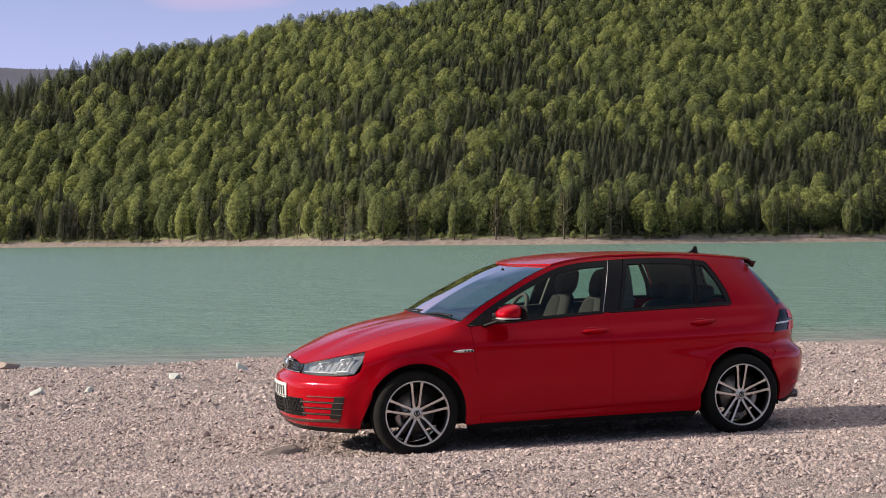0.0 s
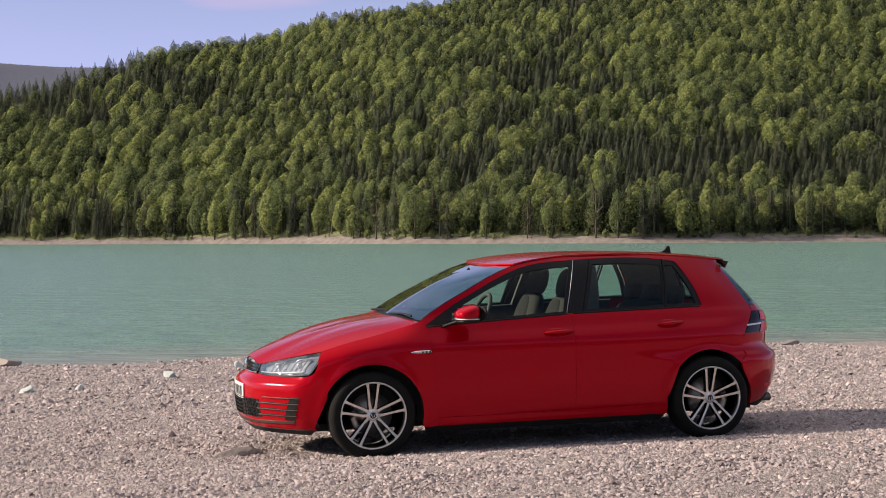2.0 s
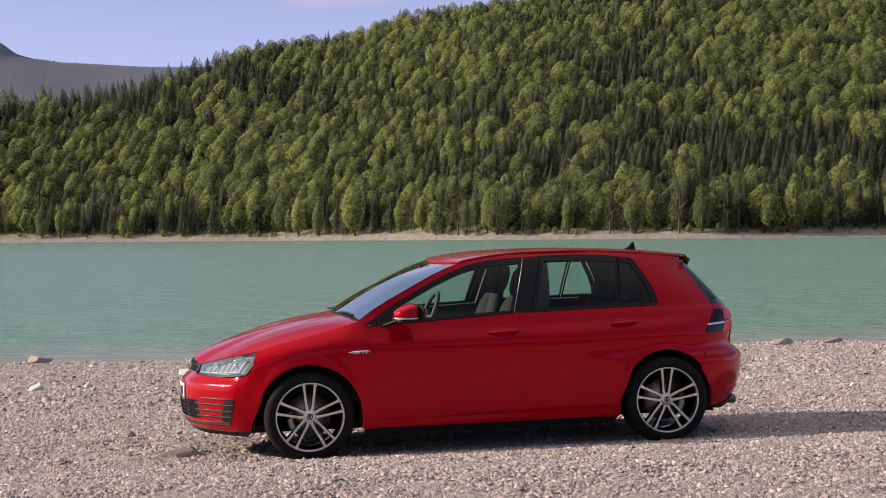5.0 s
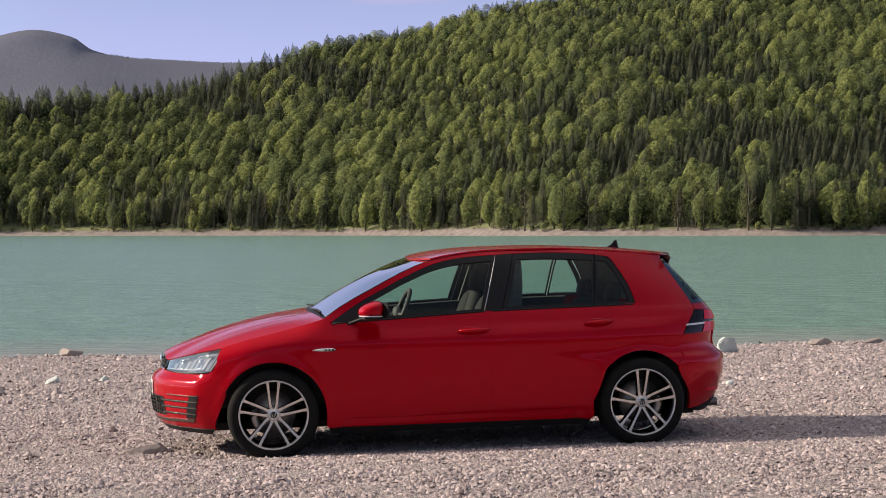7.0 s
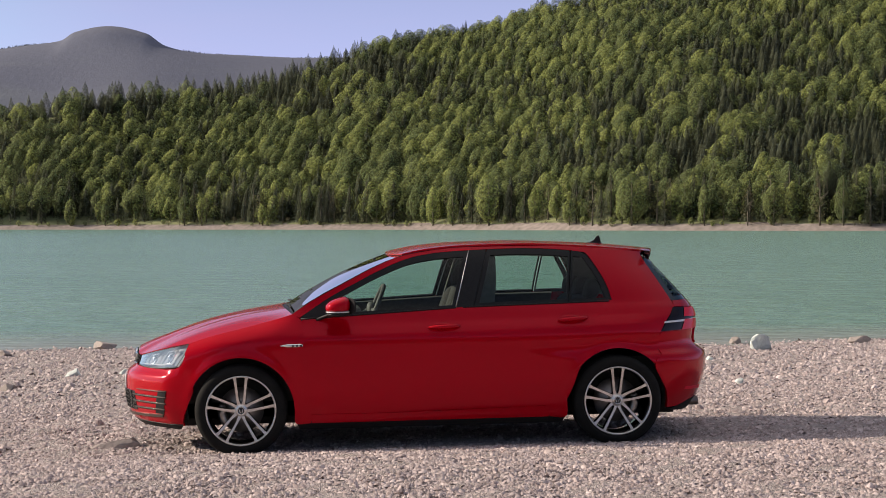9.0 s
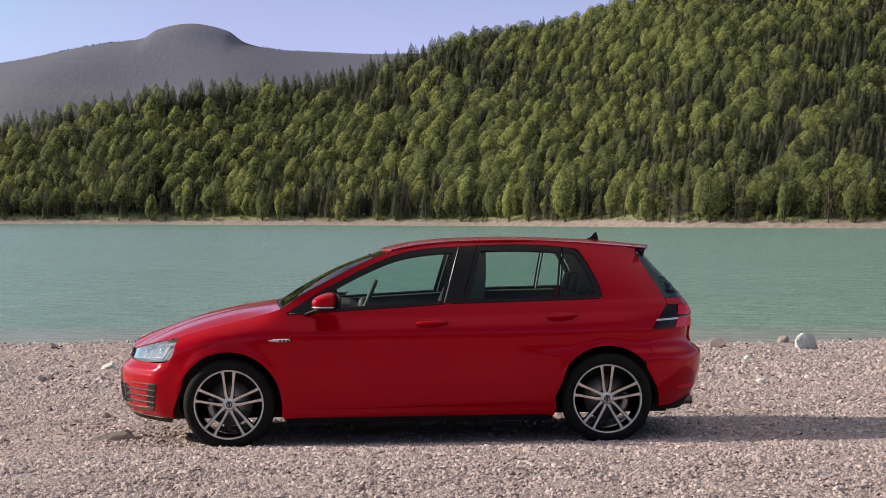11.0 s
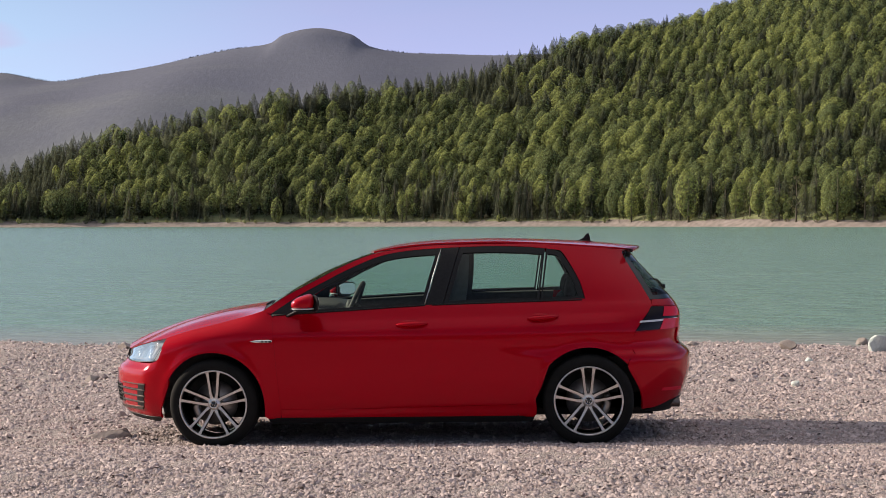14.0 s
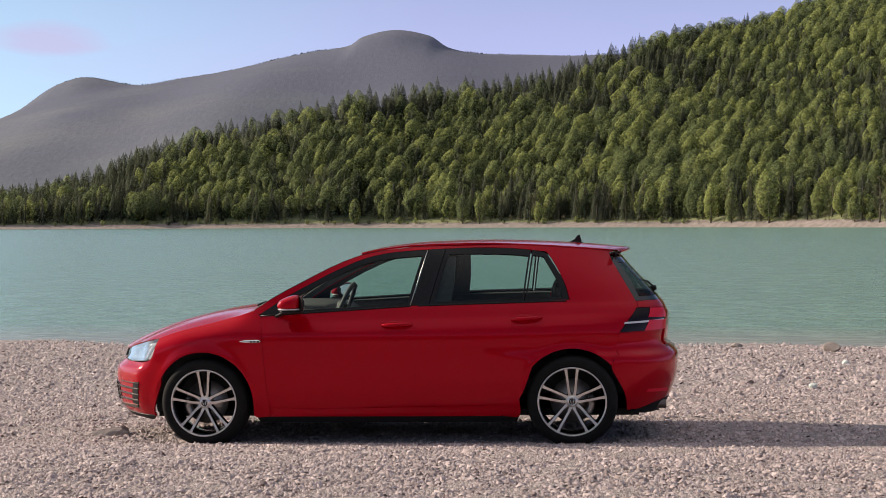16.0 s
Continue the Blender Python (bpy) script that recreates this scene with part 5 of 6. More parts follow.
# ---- car: wheels ----
def wheel(ax, k):
    """A tyre on a five-double-spoke rim; k is -1 on the side towards the camera."""
    def place(bm):
        bmesh.ops.transform(bm, matrix=Matrix.Translation((ax, k * 0.885, 0.315)) @ Matrix.Diagonal((1, -k, 1, 1)), verts=bm.verts)
        return bm
    bm = bmesh.new()
    prof = [(0.236, 0.014), (0.246, 0.004), (0.262, 0.000), (0.285, 0.003), (0.300, 0.012), (0.311, 0.026), (0.3165, 0.045), (0.318, 0.065), (0.312, 0.068), (0.312, 0.076),
            (0.3185, 0.079), (0.3185, 0.11), (0.312, 0.113), (0.312, 0.121), (0.3185, 0.124), (0.318, 0.16), (0.315, 0.185), (0.305, 0.21), (0.285, 0.222), (0.24, 0.215)]
    w = part("wheel", place(lathe(bm, prof, 72)), RUBBER, car, "black low-profile tyre on a bright double-spoke alloy rim")
    bm = bmesh.new()
    lathe(bm, [(0.238, 0.014), (0.233, 0.024), (0.228, 0.030), (0.222, 0.05), (0.215, 0.12), (0.225, 0.20), (0.238, 0.212)], 64)
    part("rim_barrel", place(bm), GLOSS_BLACK, w, "gloss black rim barrel")
    bm = bmesh.new()
    lathe(bm, [(0.242, 0.008), (0.2405, 0.004), (0.232, 0.006), (0.229, 0.014), (0.228, 0.026)], 72)
    part("rim_flange", place(bm), ALLOY, w, "machined bright rim edge")
    for s in range(5):
        a0 = math.pi / 2 + s * 2 * math.pi / 5
        bm = bmesh.new()
        faces = []
        for h in (-1, 1):
            # each arm: from the hub outwards, a bar with a bright face
            line = []
            for r, off, wd, y in ((0.030, 0.013, 0.012, 0.040), (0.075, 0.023, 0.0085, 0.034), (0.15, 0.031, 0.0082, 0.022), (0.205, 0.037, 0.0090, 0.013), (0.224, 0.041, 0.012, 0.010), (0.2335, 0.050, 0.022, 0.009)):
                d, n = Vector((math.cos(a0), 0, math.sin(a0))), Vector((-math.sin(a0), 0, math.cos(a0)))
                c = d * r + n * (h * off)
                line.append((c - n * wd + Vector((0, y, 0)), c + n * wd + Vector((0, y, 0)), c + n * wd * 1.5 + Vector((0, y + 0.035, 0)), c - n * wd * 1.5 + Vector((0, y + 0.035, 0))))
            rings = [[bm.verts.new(p) for p in q] for q in line]
            for a, b in zip(rings, rings[1:]):
                for i in range(4):
                    f = bm.faces.new((a[i], a[(i + 1) % 4], b[(i + 1) % 4], b[i]))
                    f.material_index = 0 if i == 0 else 1
            bm.faces.new(rings[0]).material_index = 1
            bm.faces.new(rings[-1][::-1]).material_index = 1
        sp = part("spoke", place(bm), ALLOY, w, "double spoke with a machined face", shade=False)
        sp.data.materials.append(GLOSS_BLACK)
    bm = bmesh.new()
    lathe(bm, [(0.0, 0.030), (0.030, 0.031), (0.034, 0.034), (0.044, 0.040), (0.050, 0.052), (0.05, 0.09)], 36)
    part("hub", place(bm), ALLOY, w, "bright wheel hub")
    bm = bmesh.new()
    lathe(bm, [(0.0, 0.027), (0.022, 0.0275), (0.0225, 0.030)], 30)
    cap = part("hub_cap", place(bm), GLOSS_BLACK, w, "dark hub cap with a bright ring")
    bm = bmesh.new()
    lathe(bm, [(0.022, 0.0275), (0.0235, 0.025), (0.028, 0.0255), (0.029, 0.031)], 30)
    tube(bm, [(-0.014, 0.026, 0.013), (-0.006, 0.026, -0.015), (0.0, 0.026, 0.0), (0.006, 0.026, -0.015), (0.014, 0.026, 0.013)], 0.0022, 5)
    part("cap_ring", place(bm), CHROME, w)
    for s in range(5):
        bm = bmesh.new()
        a = math.pi / 2 + (s + 0.5) * 2 * math.pi / 5
        lathe(bm, [(0.0, 0.040), (0.008, 0.040), (0.009, 0.06)], 8, "y", (0.043 * math.cos(a), 0, 0.043 * math.sin(a)))
        part("wheel_bolt", place(bm), SATIN, w)
    bm = bmesh.new()
    lathe(bm, [(0.05, 0.085), (0.075, 0.085), (0.08, 0.098), (0.155, 0.098), (0.155, 0.12), (0.08, 0.12)], 40)
    part("brake_disc", place(bm), STEEL, w, "dull steel brake disc")
    bm = bmesh.new()
    a_mid = 195 if ax == 0 else -15
    arc = [(0.137 * math.cos(radians(a)), 0.088, 0.137 * math.sin(radians(a))) for a in np.linspace(a_mid - 34, a_mid + 34, 11)]
    tube(bm, arc, [0.018, 0.028] + [0.033] * 7 + [0.028, 0.018], 10, 0.9)
    part("brake_caliper", place(bm), STEEL, w, "grey brake caliper")
    return w


for ax in (0.0, 2.631):
    for k in (-1, 1):
        wheel(ax, k)

# ---- car: inside ----
bm = bmesh.new()
dash = [(0.33, 0.50), (0.33, 0.955), (0.42, 0.975), (0.62, 0.972), (0.80, 0.955), (0.88, 0.90), (0.90, 0.80), (0.84, 0.62), (0.80, 0.42)]
slab(bm, dash, 1.48, "xz", -0.74)
part("dashboard", bm, TRIM, car, "dark dashboard", bevel=0.02)
bm = bmesh.new()
slab(bm, [(0.52, 0.97), (0.68, 0.995), (0.84, 0.985), (0.86, 0.93)], 0.36, "xz", -0.55)
part("instrument_hood", bm, TRIM, car, bevel=0.015)
bm = bmesh.new()
c, r = Vector((0.945, -0.37, 0.968)), 0.180
tilt = radians(24)
ring = [c + Vector((-math.sin(tilt) * math.sin(a) * r * -1, math.cos(a) * r, math.cos(tilt) * math.sin(a) * r)) for a in np.linspace(0, 2 * math.pi, 33)]
tube(bm, ring, 0.017, 8)
blob(bm, tuple(c - Vector((0.02, 0, 0.01))), (0.035, 0.07, 0.06), 2.6)
for a in (radians(0), radians(180), radians(270)):
    tube(bm, [c - Vector((0.02, 0, 0.01)), c + Vector((math.sin(tilt) * math.sin(a) * r, math.cos(a) * r, math.cos(tilt) * math.sin(a) * r))], 0.014, 6)
tube(bm, [c - Vector((0.02, 0, 0.01)), (0.82, -0.37, 0.88)], 0.035, 8)
part("steering_wheel", bm, TRIM, car, "black three-spoke steering wheel")


def seat(yc):
    bm = bmesh.new()
    blob(bm, (1.265, yc, 0.50), (0.27, 0.25, 0.10), 3.4)
    s = part("seat", bm, FABRIC, car, "dark fabric front seat")
    bm = bmesh.new()
    blob(bm, (1.55, yc, 0.80), (0.075, 0.235, 0.31), 3.2, 18, 14, lean=0.30)
    part("backrest", bm, FABRIC, s)
    bm = bmesh.new()
    blob(bm, (1.513, yc, 0.81), (0.058, 0.15, 0.27), 3.0, 18, 14, lean=0.30)
    part("backrest_panel", bm, PALE_FABRIC, s, "paler fabric panel")
    bm = bmesh.new()
    blob(bm, (1.673, yc, 1.195), (0.075, 0.14, 0.122), 2.7, 16, 12, lean=0.25)
    part("headrest", bm, FABRIC, s)
    for dy in (-0.05, 0.05):
        bm = bmesh.new()
        tube(bm, [(1.635, yc + dy, 1.06), (1.655, yc + dy, 1.135)], 0.007, 6)
        part("headrest_post", bm, CHROME, s, "chrome headrest post")


seat(-0.37)
seat(0.37)
bm = bmesh.new()
blob(bm, (2.30, 0, 0.52), (0.26, 0.66, 0.10), 4)
bench = part("rear_seat", bm, FABRIC, car, "dark fabric rear bench")
bm = bmesh.new()
blob(bm, (2.47, 0, 0.76), (0.085, 0.66, 0.27), 4, 20, 14, lean=0.25)
part("backrest", bm, FABRIC, bench)
for y in (-0.42, 0.0, 0.42):
    bm = bmesh.new()
    blob(bm, (2.545, y, 1.085), (0.055, 0.12, 0.075), 2.8, 14, 10, lean=0.2)
    part("headrest", bm, FABRIC, bench)
bm = bmesh.new()
tops = [[(x, v * 0.93 * float(side_y(x, min(float(rail_top(x)), 1.40))), float(roof_mid(x)) - 0.045 - 0.03 * abs(v) ** 2.4) for v in np.linspace(-1, 1, 13)] for x in np.linspace(1.12, 2.85, 14)]
lay(bm, np.array(tops), None)
part("headliner", bm, TRIM, car, "dark roof lining", thick=0.01)
bm = bmesh.new()
blob(bm, (0.93, 0, 1.255), (0.02, 0.11, 0.032), 3)
tube(bm, [(0.93, 0, 1.27), (0.98, 0, 1.325)], 0.012, 6)
part("inner_mirror", bm, BLACK, car, "black rear-view mirror")
bm = bmesh.new()
box(bm, 2.60, 3.18, -0.60, 0.60, 0.60, 0.90)
part("parcel_shelf", bm, TRIM, car, "dark parcel shelf")


# ---- trees ----
def unit(v):
    return v / np.maximum(np.linalg.norm(v, axis=-1, keepdims=True), 1e-9)


def leaf_tris(rng, centres, normals, size, turn=0.45):
    """Small ragged leaf clumps at the given places, roughly facing along the normals: corners with their shading, and triangles."""
    n = len(centres)
    nm = unit(normals + rng.normal(0, turn, (n, 3)))
    u = unit(np.cross(nm, rng.normal(0, 1, (n, 3))))
    w = np.cross(nm, u)
    s = (size * rng.uniform(0.6, 1.35, n))[:, None]
    corners = np.stack([u * s, w * s, -u * s, -w * s], 1) * rng.uniform(0.6, 1.0, (n, 4, 1))
    soft = unit(normals + rng.normal(0, 0.16, (n, 3)))
    v = np.concatenate([(centres[:, None, :] + corners).reshape(-1, 3), np.repeat(soft, 4, axis=0)], 1)
    k = 4 * np.arange(n)[:, None]
    return v, np.concatenate([k + np.array((0, 1, 2)), k + np.array((0, 2, 3))])


def shell(radius, heights, sides, phase):
    """A closed lumpy body: radius(angle, row) at each height; its corners with smooth shading, and triangles."""
    a = np.linspace(0, 2 * np.pi, sides, endpoint=False)
    rows = []
    for i, h in enumerate(heights):
        aa = a + phase * (i % 2)
        r = radius(aa, i)
        rows.append(np.stack([r * np.cos(aa), r * np.sin(aa), np.full(sides, h)], 1))
    p = np.concatenate(rows)
    k, q = np.arange(sides), (np.arange(sides) + 1) % sides
    tris = np.concatenate([np.concatenate([np.stack([i * sides + k, i * sides + q, (i + 1) * sides + q], 1), np.stack([i * sides + k, (i + 1) * sides + q, (i + 1) * sides + k], 1)]) for i in range(len(heights) - 1)])
    fn = np.cross(p[tris[:, 1]] - p[tris[:, 0]], p[tris[:, 2]] - p[tris[:, 0]])
    nm = np.zeros_like(p)
    for c in range(3):
        np.add.at(nm, tris[:, c], fn)
    return p, unit(nm), tris


def conifer_shape(rng, n, clump, slim=1.0, tiers=6, sides=8):
    """A spruce of unit height: tiers of drooping boughs, a slim tip, ragged sprays."""
    hs, rs = [], []
    for k in range(tiers):
        h0 = 0.04 + 0.93 * (k / tiers) ** 0.9
        h1 = 0.04 + 0.93 * ((k + 1) / tiers) ** 0.9
        full = 0.195 * slim * (1 - h0) ** 0.75 * rng.uniform(0.9, 1.1)
        hs += [h0 - 0.015, h0 + 0.75 * (h1 - h0)]
        rs += [full, 0.195 * slim * (1 - h1) ** 0.75 * 0.82 + 0.006]
    hs.append(1.0)
    rs.append(0.002)
    ph = rng.uniform(0, 6.28, len(hs))
    p, nm, tris = shell(lambda a, i: rs[i] * (1 + 0.16 * np.sin(3 * a + ph[i]) + 0.10 * np.sin(5 * a + 2 * ph[i])), hs, sides, np.pi / sides)
    out = unit(np.stack([p[:, 0], p[:, 1], np.full(len(p), 0.06)], 1))
    nm = unit(0.55 * out + 0.45 * nm + np.array((0, 0, 1.5)))
    u = 0.05 + 0.9 * (1 - np.sqrt(rng.uniform(0, 1, n)))
    a = rng.uniform(0, 2 * np.pi, n)
    r = 0.195 * slim * (1 - u) ** 0.75 * rng.uniform(0.85, 1.22, n) + 0.004
    c = np.stack([r * np.cos(a), r * np.sin(a), u - 0.15 * r], 1)
    v, t = leaf_tris(rng, c, np.stack([np.cos(a), np.sin(a), np.full(n, 1.6)], 1), clump * (1.15 - 0.75 * u))
    return np.concatenate([np.concatenate([p, nm], 1), v]), np.concatenate([tris, t + len(p)])


def deciduous_shape(rng, n, clump, slim=1.0, rows=8, sides=9):
    """A broad-leaved tree of unit height: an egg-shaped crown of several uneven heads, with loose sprays on it."""
    heads = np.stack([rng.uniform(0, 2 * np.pi, 9), rng.uniform(0.15, 0.85, 9), rng.uniform(0.12, 0.38, 9)], 1)

    def girth(a, h):
        g = 0.235 * slim * np.sin(np.pi * np.clip(h, 0.012, 0.988) ** 0.95) ** 0.5
        lump = 0.86 + 0 * a
        for ha, hh, s in heads:
            d = np.abs((a - ha + np.pi) % (2 * np.pi) - np.pi)
            lump = lump + s * np.exp(-(d / 0.62) ** 2 - ((h - hh) / 0.15) ** 2)
        return g * lump
    hs = 0.05 + 0.95 * (0.5 - 0.5 * np.cos(np.pi * np.linspace(0.02, 1, rows)))
    lean = rng.normal(0, 0.03, 2)
    p, nm, tris = shell(lambda a, i: girth(a, (hs[i] - 0.05) / 0.95), hs, sides, np.pi / sides)
    p[:, :2] += lean * p[:, 2:3] ** 2
    u, a = np.clip(rng.beta(1.5, 1.2, n), 0.03, 0.97), rng.uniform(0, 2 * np.pi, n)
    r = girth(a, u) * rng.uniform(0.92, 1.18, n)
    c = np.stack([r * np.cos(a), r * np.sin(a), 0.05 + 0.96 * u], 1)
    c[:, :2] += lean * c[:, 2:3] ** 2
    nm = unit(nm + np.array((0, 0, 1.3)))
    near = np.argmin(((c[:, None, :] - p[None]) ** 2).sum(2), 1)
    v, t = leaf_tris(rng, c, nm[near], np.full(n, clump))
    return np.concatenate([np.concatenate([p, nm], 1), v]), np.concatenate([tris, t + len(p)])


def twig_shape(rng, n, clump, slim=1.0):
    """A thin crown of budding twigs with gaps, of unit height."""
    u, a = rng.uniform(0.2, 1, n), rng.uniform(0, 2 * np.pi, n)
    r = 0.22 * slim * np.sin(np.pi * np.clip((u - 0.1) / 0.92, 0.02, 0.98)) ** 0.6 * np.sqrt(rng.uniform(0.05, 1, n))
    c = np.stack([r * np.cos(a), r * np.sin(a), u], 1)
    return leaf_tris(rng, c, np.stack([np.cos(a), np.sin(a), np.full(n, 0.4)], 1), np.full(n, clump))


def trunk_shape(rng, bm, conifer):
    """A tapered trunk with limbs, of unit height."""
    bend = rng.uniform(-0.02, 0.02, 2)
    tube(bm, [(0, 0, -0.03), (bend[0] * 0.5, bend[1] * 0.5, 0.3), (bend[0], bend[1], 0.6), (0, 0, 0.93)], [0.022, 0.016, 0.010, 0.003], 6)
    for k in range(6):
        h = rng.uniform(0.25, 0.7)
        a = rng.uniform(0, 2 * math.pi)
        r = 0.11 if conifer else 0.17
        tube(bm, [(0, 0, h), (r * 0.5 * math.cos(a), r * 0.5 * math.sin(a), h + (0.0 if conifer else 0.06)), (r * math.cos(a), r * math.sin(a), h + (-0.02 if conifer else 0.15))], [0.008, 0.005, 0.002], 4)
    return bm


rng = np.random.default_rng(11)
CONIFER_FAR = [conifer_shape(rng, 32, 0.052, s, 4, 7) for s in (1.0, 1.1, 1.25, 1.35, 0.9, 1.15)]
DECID_FAR = [deciduous_shape(rng, 38, 0.055, s) for s in (1.0, 1.1, 1.25, 1.35, 0.95, 1.2, 1.05, 1.15)]
# where one kind prevails: bearing and slope in degrees seen from the beach, spread of both, share of spruce added
STANDS = ((21.5, 2.6, 8.0, 1.3, 0.55), (30.0, 6.8, 5.5, 2.0, -0.55), (24.5, 8.6, 2.5, 1.6, -0.45), (19.0, 6.2, 2.2, 1.5, 0.4), (3.5, 2.4, 4.0, 1.4, -0.35),
          (1.0, 5.4, 5.0, 1.1, 0.5), (-22.0, 2.0, 5.0, 1.4, 0.7), (-15.0, 1.7, 3.0, 1.0, -0.5), (-3.0, 3.0, 6.0, 1.3, -0.3), (33.0, 3.0, 3.0, 1.5, 0.4), (11.5, 6.6, 4.0, 1.4, -0.25))


def forest():
    """The woods on the hill, one mesh of leaves for each kind of tree."""
    rng = np.random.default_rng(21)
    step = 5.0
    xs, ss = np.arange(-350, 640, step), np.arange(11, 420, step)
    gx, gs = np.meshgrid(xs, ss)
    gx, gs = (gx + rng.uniform(-2.4, 2.4, gx.shape)).ravel(), (gs + rng.uniform(-2.4, 2.4, gs.shape)).ravel()
    gy = gs + np.interp(gx, SHORE_X, SHORE_Y)
    bearing = np.degrees(np.arctan2(gx, gy + 9.4))
    ridge = np.interp(gx, RIDGE_X, RIDGE_Y)
    z = hill(gx, gy)
    # only where the hill can be seen: on this side of the crest, and below the steepest line of sight
    keep = (bearing > -29) & (bearing < 37) & (gy < ridge + 9) & ((z - 1.5) / (gy + 9) < 0.24) & (z > 0.8)
    gx, gy, z, gs, bearing, ridge = gx[keep], gy[keep], z[keep], gs[keep], bearing[keep], ridge[keep]
    slope = np.degrees(np.arctan2(z, np.hypot(gx, gy + 9.4)))
    # stands of one kind, some tens of metres across
    share = 0.38 + 0.20 * np.sin(gx * 0.083 + gy * 0.06) + 0.16 * np.sin(gx * 0.19 - gy * 0.11 + 2.0) + 0.3 * ((gy > ridge - 22) & (gx < 20))
    for b, e, wide, tall, more in STANDS:
        share = share + 1.35 * more * np.exp(-((bearing - b) / wide) ** 2 - ((slope - e) / tall) ** 2)
    conifer = rng.uniform(0, 1, len(gx)) < np.clip(share, 0.05, 0.95)
    stand = 0.5 + 0.25 * np.sin(gx * 0.057 + gy * 0.043 + 0.7) + 0.25 * np.sin(gx * 0.11 - gy * 0.09)
    for name, sel, shapes, mat, lo, hi, label in (("conifer_forest", conifer, CONIFER_FAR, CONIFER, 10.0, 17.0, "dark green spruce forest covering the hillside"),
                                                  ("deciduous_forest", ~conifer, DECID_FAR, DECIDUOUS, 8.0, 15.5, "fresh light green broad-leaved trees on the hillside")):
        chunks, faces, tones, count = [], [], [], 0
        for i in np.nonzero(sel)[0]:
            h = rng.uniform(lo, hi) * (0.92 + 0.12 * math.sin(gx[i] * 0.05))
            a = rng.uniform(0, 2 * math.pi)
            c, s = math.cos(a), math.sin(a)
            wide = h * rng.uniform(0.95, 1.45)
            v, t = shapes[rng.integers(0, len(shapes))]
            p = np.empty(v.shape, np.float32)
            p[:, 0] = (v[:, 0] * c - v[:, 1] * s) * wide + gx[i]
            p[:, 1] = (v[:, 0] * s + v[:, 1] * c) * wide + gy[i]
            p[:, 2] = v[:, 2] * h + z[i] - 0.4
            p[:, 3] = v[:, 3] * c - v[:, 4] * s
            p[:, 4] = v[:, 3] * s + v[:, 4] * c
            p[:, 5] = v[:, 5]
            chunks.append(p)
            faces.append(t + count)
            count += len(v)
            tones.append(np.full(len(v), min(max(0.5 * stand[i] + rng.uniform(0, 0.5), 0.0), 0.99)))
        v = np.concatenate(chunks)
        tagged(new(name, raw_mesh(name, v[:, :3], np.concatenate(faces), [mat], np.concatenate(tones), rounded=v[:, 3:])), label, "forest", kind="stuff")


forest()


def shore_tree(kind, n, clump, slim, name, label):
    """A single tree of unit height: trunk with limbs, and a crown of leaf clumps."""
    rng = np.random.default_rng(int(n + clump * 1000 + slim * 77))
    root = new(name)
    part("trunk", trunk_shape(rng, bmesh.new(), kind == "conifer"), BARK, root)
    if kind == "conifer":
        (v, t), mat = conifer_shape(rng, n, clump, slim, 8, 9), CONIFER
    elif kind == "bare":
        (v, t), mat = twig_shape(rng, n, clump, slim), BUDDING
    else:
        (v, t), mat = deciduous_shape(rng, n, clump, slim, 11, 14), DECIDUOUS
    crown = new("crown", raw_mesh("crown", v[:, :3], t, [mat], np.zeros(len(v)), rounded=v[:, 3:]))
    crown.parent = root
    return tagged(root, label, "tree", "trees along the far shore")


PROTOS = [shore_tree("conifer", 130, 0.032, 1, "spruce", "dark green spruce standing on the far shore"),
          shore_tree("conifer", 120, 0.032, 0.8, "spruce", "slim dark green spruce standing on the far shore"),
          shore_tree("leafy", 170, 0.032, 0.75, "broadleaf_tree", "slim fresh green broad-leaved tree on the far shore"),
          shore_tree("leafy", 190, 0.032, 1.0, "broadleaf_tree", "round fresh green broad-leaved tree on the far shore"),
          shore_tree("leafy", 200, 0.034, 1.2, "broadleaf_tree", "wide fresh green broad-leaved tree on the far shore"),
          shore_tree("leafy", 130, 0.06, 1.7, "shrub", "low green shrub on the far shore"),
          shore_tree("bare", 210, 0.028, 0.9, "bare_tree", "brownish thinly budding tree on the far shore"),
          shore_tree("bare", 190, 0.05, 1.9, "bare_shrub", "low brownish leafless shrub on the far shore")]
rng = np.random.default_rng(31)
spots = []
x = -300.0
while x < 290:
    spots.append((x + rng.uniform(-1.2, 1.2), rng.uniform(6.5, 13), 0))
    spots.append((x + rng.uniform(-1.5, 1.5), rng.uniform(3.6, 6.5), 1))
    x += 4.0 if x < 0 else 3.3
# single trees that stand out before the others
stands = [(-105.8, 3, 12), (-89.3, 2, 10), (-53.1, 3, 13), (-45.4, 2, 12), (-19.5, 3, 9), (46.4, 2, 15), (53.0, 2, 13), (64.5, 3, 19), (87.6, 4, 9), (93.5, 6, 15), (103.5, 4, 17), (112.6, 1, 12),
          (123.0, 2, 13), (134.0, 6, 12), (140.5, 3, 13), (151.5, 6, 15), (157.0, 2, 15), (164.0, 1, 16), (176.5, 4, 12), (184.0, 2, 18), (194.5, 3, 11), (238.0, 3, 12)]
for x, k, h in stands:
    y = 4.6 + float(np.interp(x, SHORE_X, SHORE_Y))
    t = copy_thing(PROTOS[k], pose(x, y, float(hill(x, y)) - 0.1, 0, 0, 37.0 * k + x))
    t.scale = (h, h, h)
